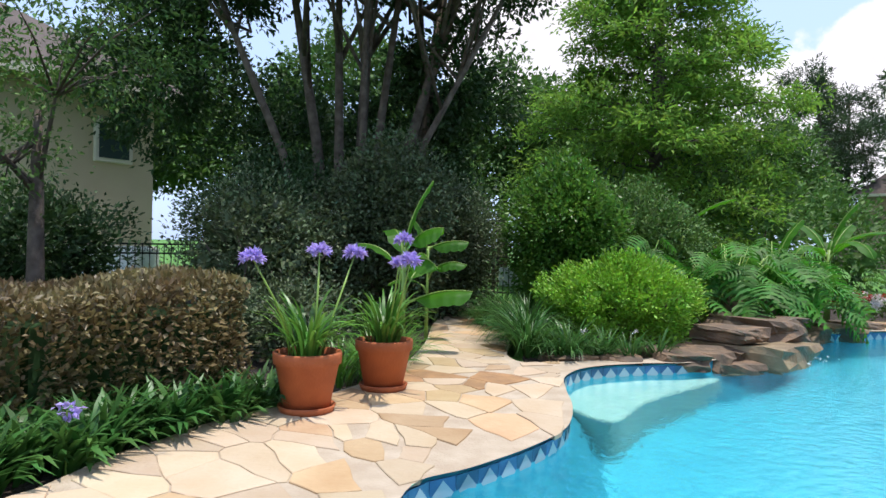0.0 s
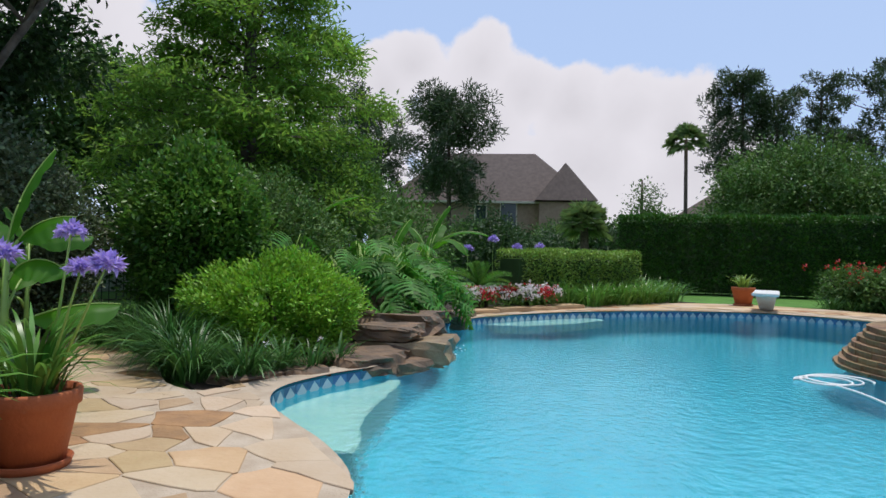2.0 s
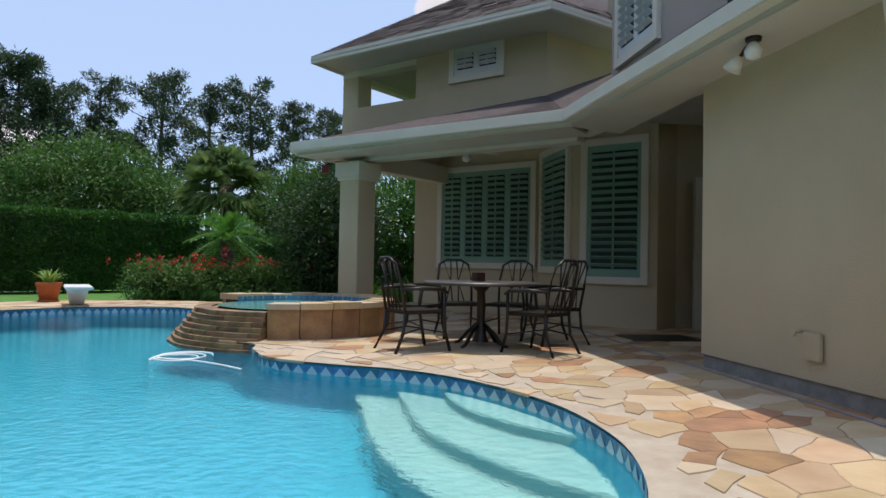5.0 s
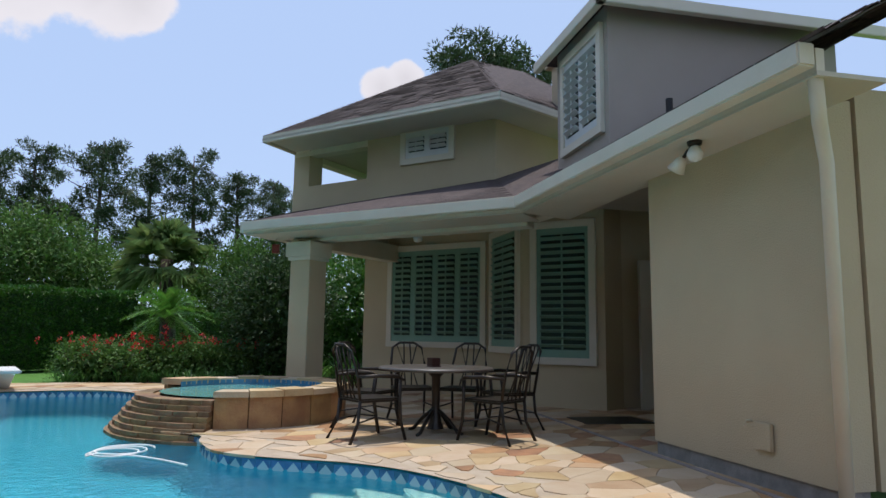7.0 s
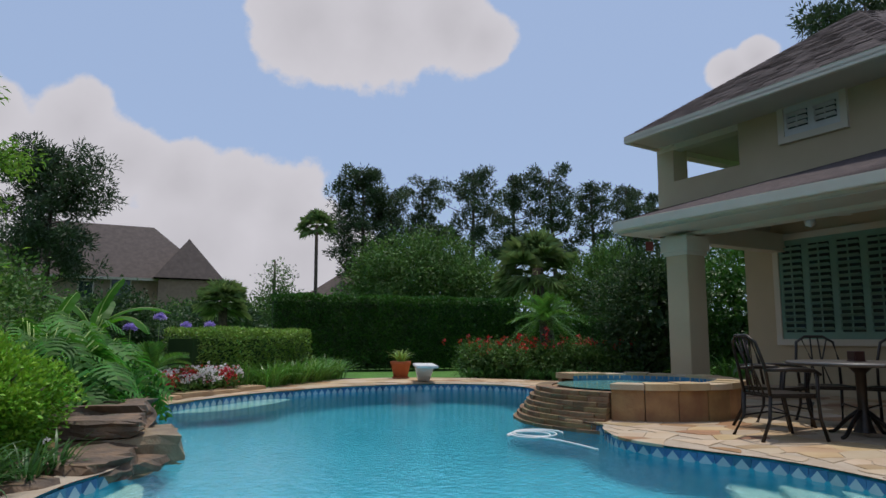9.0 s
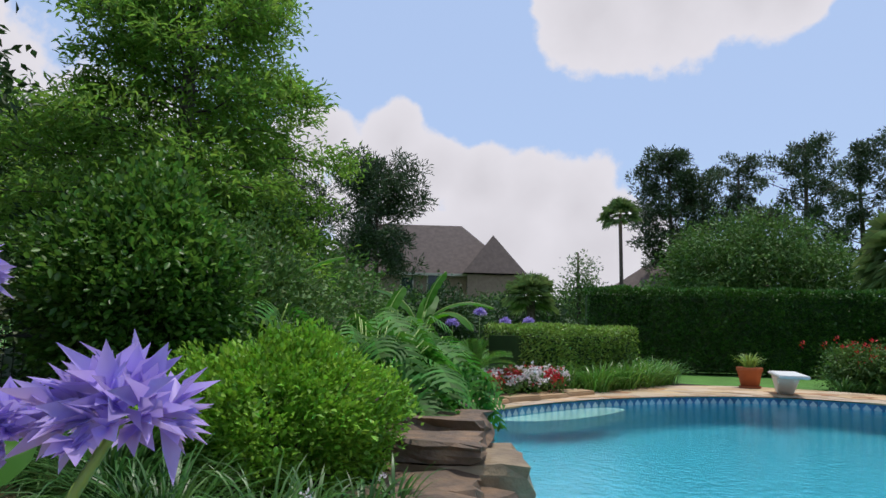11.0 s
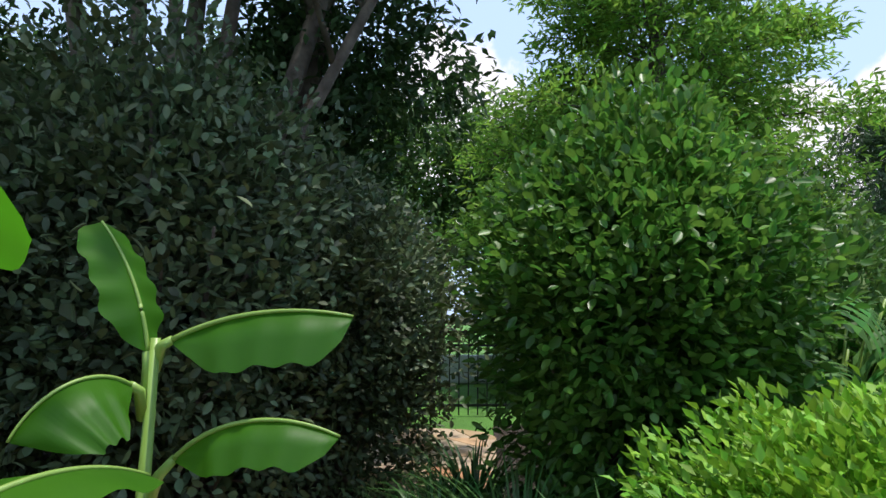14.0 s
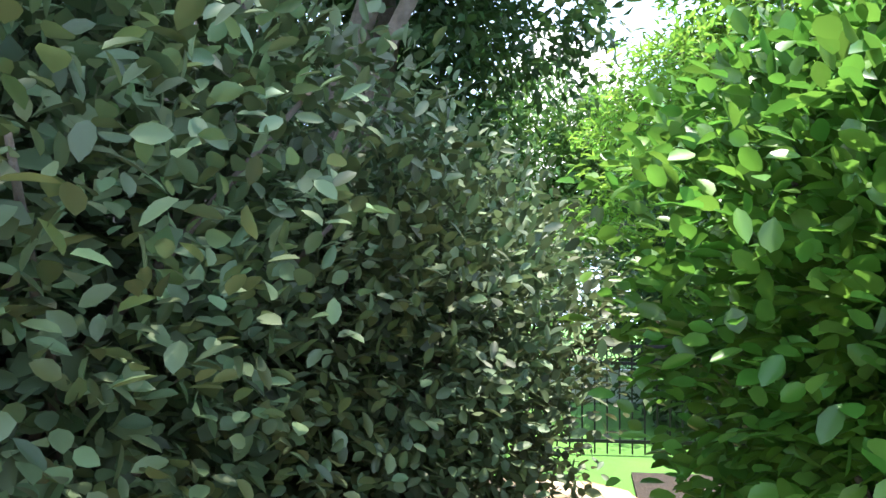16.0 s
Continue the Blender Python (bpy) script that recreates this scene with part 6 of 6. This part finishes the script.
sp = tagged(new("bird_house", bevelled(mesh_of("bird_house", *join(box(-0.06, -0.06, -0.14, 0.06, 0.06, 0), tube([(0, 0, 0), (0, 0, 0.12)], 0.004, 5)), mat("red_paint", (0.20, 0.03, 0.02), 0.6)), 0.004, 1)), "small red hanging ornament under the eave", "ornament")
sp.matrix_basis = pose(-0.5, 11.0, 2.56)

# ---- iron fence ----


def fence_run(p, q, h):
    p, q = Vector(p), Vector(q)
    L = (q - p).length
    t = thing("iron_fence", "black wrought iron fence with a ring frieze", "fence", (p.x, p.y, -0.07), math.degrees(math.atan2((q - p).y, (q - p).x)), "iron fence")
    for z in (0.12, h - 0.16, h):
        part("rail", mesh_of("rail", *box(0, -0.018, z, L, 0.018, z + 0.03), M_IRON), t)
    bar = mesh_of("bar", *tube([(0, 0, 0.02), (0, 0, h)], 0.009, 6), M_IRON)
    post = mesh_of("post", *join(box(-0.03, -0.03, 0, 0.03, 0.03, h + 0.08)), M_IRON)
    rg = mesh_of("ring", *tube([(0.045 * math.cos(a * 0.7854), 0, 0.045 * math.sin(a * 0.7854)) for a in range(9)], 0.006, 5, False), M_IRON)
    n = int(L / 0.115)
    for k in range(n):
        part("bar", bar, t, "", pose(L * (k + 0.5) / n, 0, 0))
        part("ring", rg, t, "", pose(L * (k + 0.5) / n, 0, h - 0.07))
    for k in range(int(L / 2.4) + 1):
        part("post", post, t, "", pose(min(L, k * 2.4), 0, 0))


fence_run((-11.9, 7.0), (-11.7, 0.6), 1.0)
fence_run((-11.7, 0.6), (-9.8, -3.2), 1.0)
fence_run((-9.8, -3.2), (-6.5, -8.5), 1.0)
tagged(new("white_panel", bevelled(mesh_of("panel", *box(-16.1, 2.7, -0.06, -15.9, 4.25, 0.45), M_WHITE), 0.02)), "plain white low wall panel behind the fence", "panel")
tagged(new("parked_trailer", bevelled(mesh_of("trailer", *box(-13.2, -7.2, -0.06, -12.0, -5.4, 0.85), M_WHITE), 0.05)), "low white box beyond the fence", "box")

# ---- neighbouring houses ----


def hip_house(label, at, turn, w, d, h, rise, wall, roof, windows=(), overhang=0.5, gables=()):
    t = thing("neighbour_house", label, "house", at, turn)
    part("wall", mesh_of("wall", *box(-w / 2, -d / 2, 0, w / 2, d / 2, h), wall), t)
    o = overhang
    k = min(w, d) / 2 * 0.98
    V = [(-w / 2 - o, -d / 2 - o, h), (w / 2 + o, -d / 2 - o, h), (w / 2 + o, d / 2 + o, h), (-w / 2 - o, d / 2 + o, h), (-w / 2 + k, 0, h + rise), (w / 2 - k, 0, h + rise)]
    rf = part("roof", mesh_of("roof", V, [(0, 1, 5, 4), (1, 2, 5), (2, 3, 4, 5), (3, 0, 4), (3, 2, 1, 0)], roof), t)
    part("eave_board", mesh_of("eave", *ring_box(w / 2 + o, d / 2 + o, h - 0.2, h), M_TRIM), rf)
    for gx, gw, gh, gd in gables:
        V = [(gx - gw / 2, -d / 2 - gd, 0), (gx + gw / 2, -d / 2 - gd, 0), (gx + gw / 2, 0, 0), (gx - gw / 2, 0, 0)]
        part("wing", mesh_of("wing", *box(gx - gw / 2, -d / 2 - gd, 0, gx + gw / 2, 0, h * 0.98), wall), t)
        y0 = -d / 2 - gd - 0.4
        R = [(gx - gw / 2 - 0.4, y0, h), (gx + gw / 2 + 0.4, y0, h), (gx, y0 + gw * 0.45, h + gh), (gx, d * 0.1, h + gh), (gx + gw / 2 + 0.4, 0, h), (gx - gw / 2 - 0.4, 0, h)]
        part("roof", mesh_of("wing_roof", R, [(0, 1, 2), (1, 4, 3, 2), (5, 0, 2, 3)], roof), t)
    for x, z, ww, wh, y in windows:
        wn_ = part("window", bevelled(mesh_of("win_frame", *box(x - ww / 2 - 0.1, y - 0.08, z - 0.1, x + ww / 2 + 0.1, y + 0.02, z + wh + 0.1), M_TRIM), 0.02, 1), t)
        part("pane", mesh_of("pane", *box(x - ww / 2, y - 0.1, z, x + ww / 2, y - 0.082, z + wh), M_GLASS), wn_)
    return t


def ring_box(a, b, z0, z1):
    return join(box(-a, -b, z0, a, -b + 0.06, z1), box(-a, b - 0.06, z0, a, b, z1), box(-a, -b + 0.06, z0, -a + 0.06, b - 0.06, z1), box(a - 0.06, -b + 0.06, z0, a, b - 0.06, z1))


hip_house("large tan brick house with steep brown roofs", (-44.6, 42.0, -0.1), 44.7, 17, 9, 5.6, 4.8, M_BRICK, M_ROOF2,
          [(1.8, 3.2, 1.3, 2.4, -4.5), (-0.6, 3.2, 0.9, 2.0, -4.5), (1.8, 0.5, 1.3, 1.9, -4.5), (6.6, 0.6, 1.0, 1.9, -6.0), (-3.6, 0.6, 1.2, 1.6, -4.5)], gables=((6.6, 4.4, 3.4, 1.5),))
hip_house("tan brick house wing with a brown roof", (-49.1, 37.0, -0.1), 44.7, 8, 7, 3.6, 3.2, M_BRICK, M_ROOF2, [(-1.5, 0.8, 1.1, 1.4, -3.5), (1.5, 0.8, 1.1, 1.4, -3.5)])
hip_house("distant house with a brown gabled roof behind trees", (-21.5, 44.5, -0.1), 20, 8, 7, 3.4, 3.2, M_BRICK, M_ROOF2, [(-1.5, 1.2, 1.0, 1.3, -3.5)])
hip_house("beige stucco neighbour house with a dark hip roof", (-12.2, -13.0, -0.1), 141.6, 12, 8, 4.7, 3.0, M_STUCCO, M_ROOF2, [(5.0, 3.0, 0.7, 0.8, -4.0), (0.5, 1.0, 1.4, 2.2, -4.0)], 0.7)

# ---- deck stones, coping stones and tiles ----


def resample(loop, step):
    L = [0.0]
    for a, b in zip(loop, loop[1:] + loop[:1]):
        L.append(L[-1] + (b - a).length)
    k = int(L[-1] / step)
    out, j = [], 0
    for i in range(k):
        s = L[-1] * i / k
        while L[j + 1] < s:
            j += 1
        a, b = loop[j], loop[(j + 1) % len(loop)]
        out.append(a.lerp(b, (s - L[j]) / max(1e-6, L[j + 1] - L[j])))
    return out


def stone_mesh(name, outline, z0, z1, material, drop=0.008):
    """A flat stone with softened upper edges; outline in world x, y."""
    c = sum((Vector(p) for p in outline), Vector((0, 0))) / len(outline)
    n = len(outline)
    V = [(p[0], p[1], z0) for p in outline] + [(p[0], p[1], z1 - drop) for p in outline] + [(p[0] + (c.x - p[0]) * 0.03, p[1] + (c.y - p[1]) * 0.03, z1) for p in outline]
    F = [tuple(range(2 * n, 3 * n))]
    for i in range(n):
        j = (i + 1) % n
        F += [(i, j, n + j, n + i), (n + i, n + j, 2 * n + j, 2 * n + i)]
    return mesh_of(name, V, F, material)


tile_me = mesh_of("tile", *join(box(-0.073, -0.012, -0.073, 0.073, 0, 0.073), ([(0, 0.004, -0.066), (0.06, 0.004, 0), (0, 0.004, 0.066), (-0.06, 0.004, 0)], [(0, 1, 2, 3)])), [M_TILE_B, M_TILE_W])
tile_me.polygons[6].material_index = 1
band = resample(POOL, 0.15)
for i, p in enumerate(band):
    q = band[(i + 1) % len(band)]
    m = (p + q) / 2
    if -6.6 < m.x < -4.15 and 3.5 < m.y < 6.2:
        continue
    part("tile", tile_me, pool, "", pose(m.x, m.y, -0.105, 0, 0, math.degrees(math.atan2((q - p).y, (q - p).x))))
KIND = [M_STONE, M_STONE_L, M_STONE_L, M_STONE, M_STONE_L, M_STONE, M_STONE_L, M_STONE_L, M_STONE, M_STONE_L, M_STONE_R]
LIMIT = offset(POOL, -0.03)
SUB = resample(LIMIT, 0.12)
DSUB = resample(DECK, 0.3)
SKEW = 1.55


def squeeze(p):
    """Plan turned and stretched, so that stones come out longer one way."""
    return Vector((p[0] * 0.8 + p[1] * 0.6, (p[1] * 0.8 - p[0] * 0.6) * SKEW))


def unsqueeze(q):
    u, v = q[0], q[1] / SKEW
    return Vector((u * 0.8 - v * 0.6, u * 0.6 + v * 0.8))


cells, tries = [], 0
while len(cells) < 900 and tries < 40000:
    tries += 1
    p = (random.uniform(-10.3, 5.8), random.uniform(-3.9, 15.2))
    near = -5.6 < p[0] < 3.4 and -0.8 < p[1] < 8.5
    if not inside(p, DECK) or inside(p, LIMIT):
        continue
    if -5.6 < p[0] < -4.0 and 2.2 < p[1] < 5.2:
        continue
    q = squeeze(p)
    gap = (0.40 if near else 0.62) * random.choice((0.42, 0.8, 1.0, 1.0, 1.25, 1.5))
    if all((q - c).length > gap for c in cells):
        cells.append(q)


def ragged(poly, amount):
    """Split long sides and push the new corners in and out: a hand-broken edge."""
    out = []
    for a, b in zip(poly, poly[1:] + poly[:1]):
        out.append(a)
        L = (b - a).length
        if L > 0.16:
            k = 2 if L < 0.4 else 3
            nrm = Vector((b.y - a.y, a.x - b.x)) / L
            for j in range(1, k):
                m = a.lerp(b, j / k)
                out.append(m + nrm * amount * math.sin(m.x * 9.1 + m.y * 13.7) * (1 if nrm.x > 0 else -1))
    return out


def clip(poly, m, nrm):
    out = []
    for a, b in zip(poly, poly[1:] + poly[:1]):
        da, db = (a - m).dot(nrm), (b - m).dot(nrm)
        if da <= 0:
            out.append(a)
        if da * db < 0:
            out.append(a.lerp(b, da / (da - db)))
    return out


RUST = [Vector((-3.3, 1.55)), Vector((1.9, 2.9)), Vector((2.55, 3.6))]
for c in cells:
    poly = [c + Vector(d) for d in ((-1.1, -1.1), (1.1, -1.1), (1.1, 1.1), (-1.1, 1.1))]
    for o in cells:
        d = o - c
        if 0 < d.length < 2.4:
            poly = clip(poly, c + d * 0.5 - d.normalized() * 0.005, d.normalized())
    poly = [unsqueeze(q) for q in poly]
    c = unsqueeze(c)
    for loop, sg in ((SUB, 1), (DSUB, -1)):
        near = sorted(range(len(loop)), key=lambda k: (loop[k] - c).length_squared)[:26 if sg > 0 else 5]
        for k in near:
            t = (loop[(k + 1) % len(loop)] - loop[k - 1]).normalized()
            r = Vector((t.y, -t.x))
            if (c - loop[k]).dot(r) * sg > 0 and (c - loop[k]).length < 1.7:
                poly = clip(poly, loop[k] + r * 0.002 * sg, -r * sg)
            if len(poly) < 3:
                break
    if len(poly) < 3:
        continue
    mt = M_STONE_R if any((c - q).length < 0.28 for q in RUST) else random.choice(KIND)
    if c.x > 2.7:
        mt = random.choice((mt, mt, M_STONE_R, M_STONE))
    part("flagstone", stone_mesh("flagstone", ragged(poly, 0.012), -0.022, 0.002 + random.uniform(0, 0.004), mt, 0.003), deck)
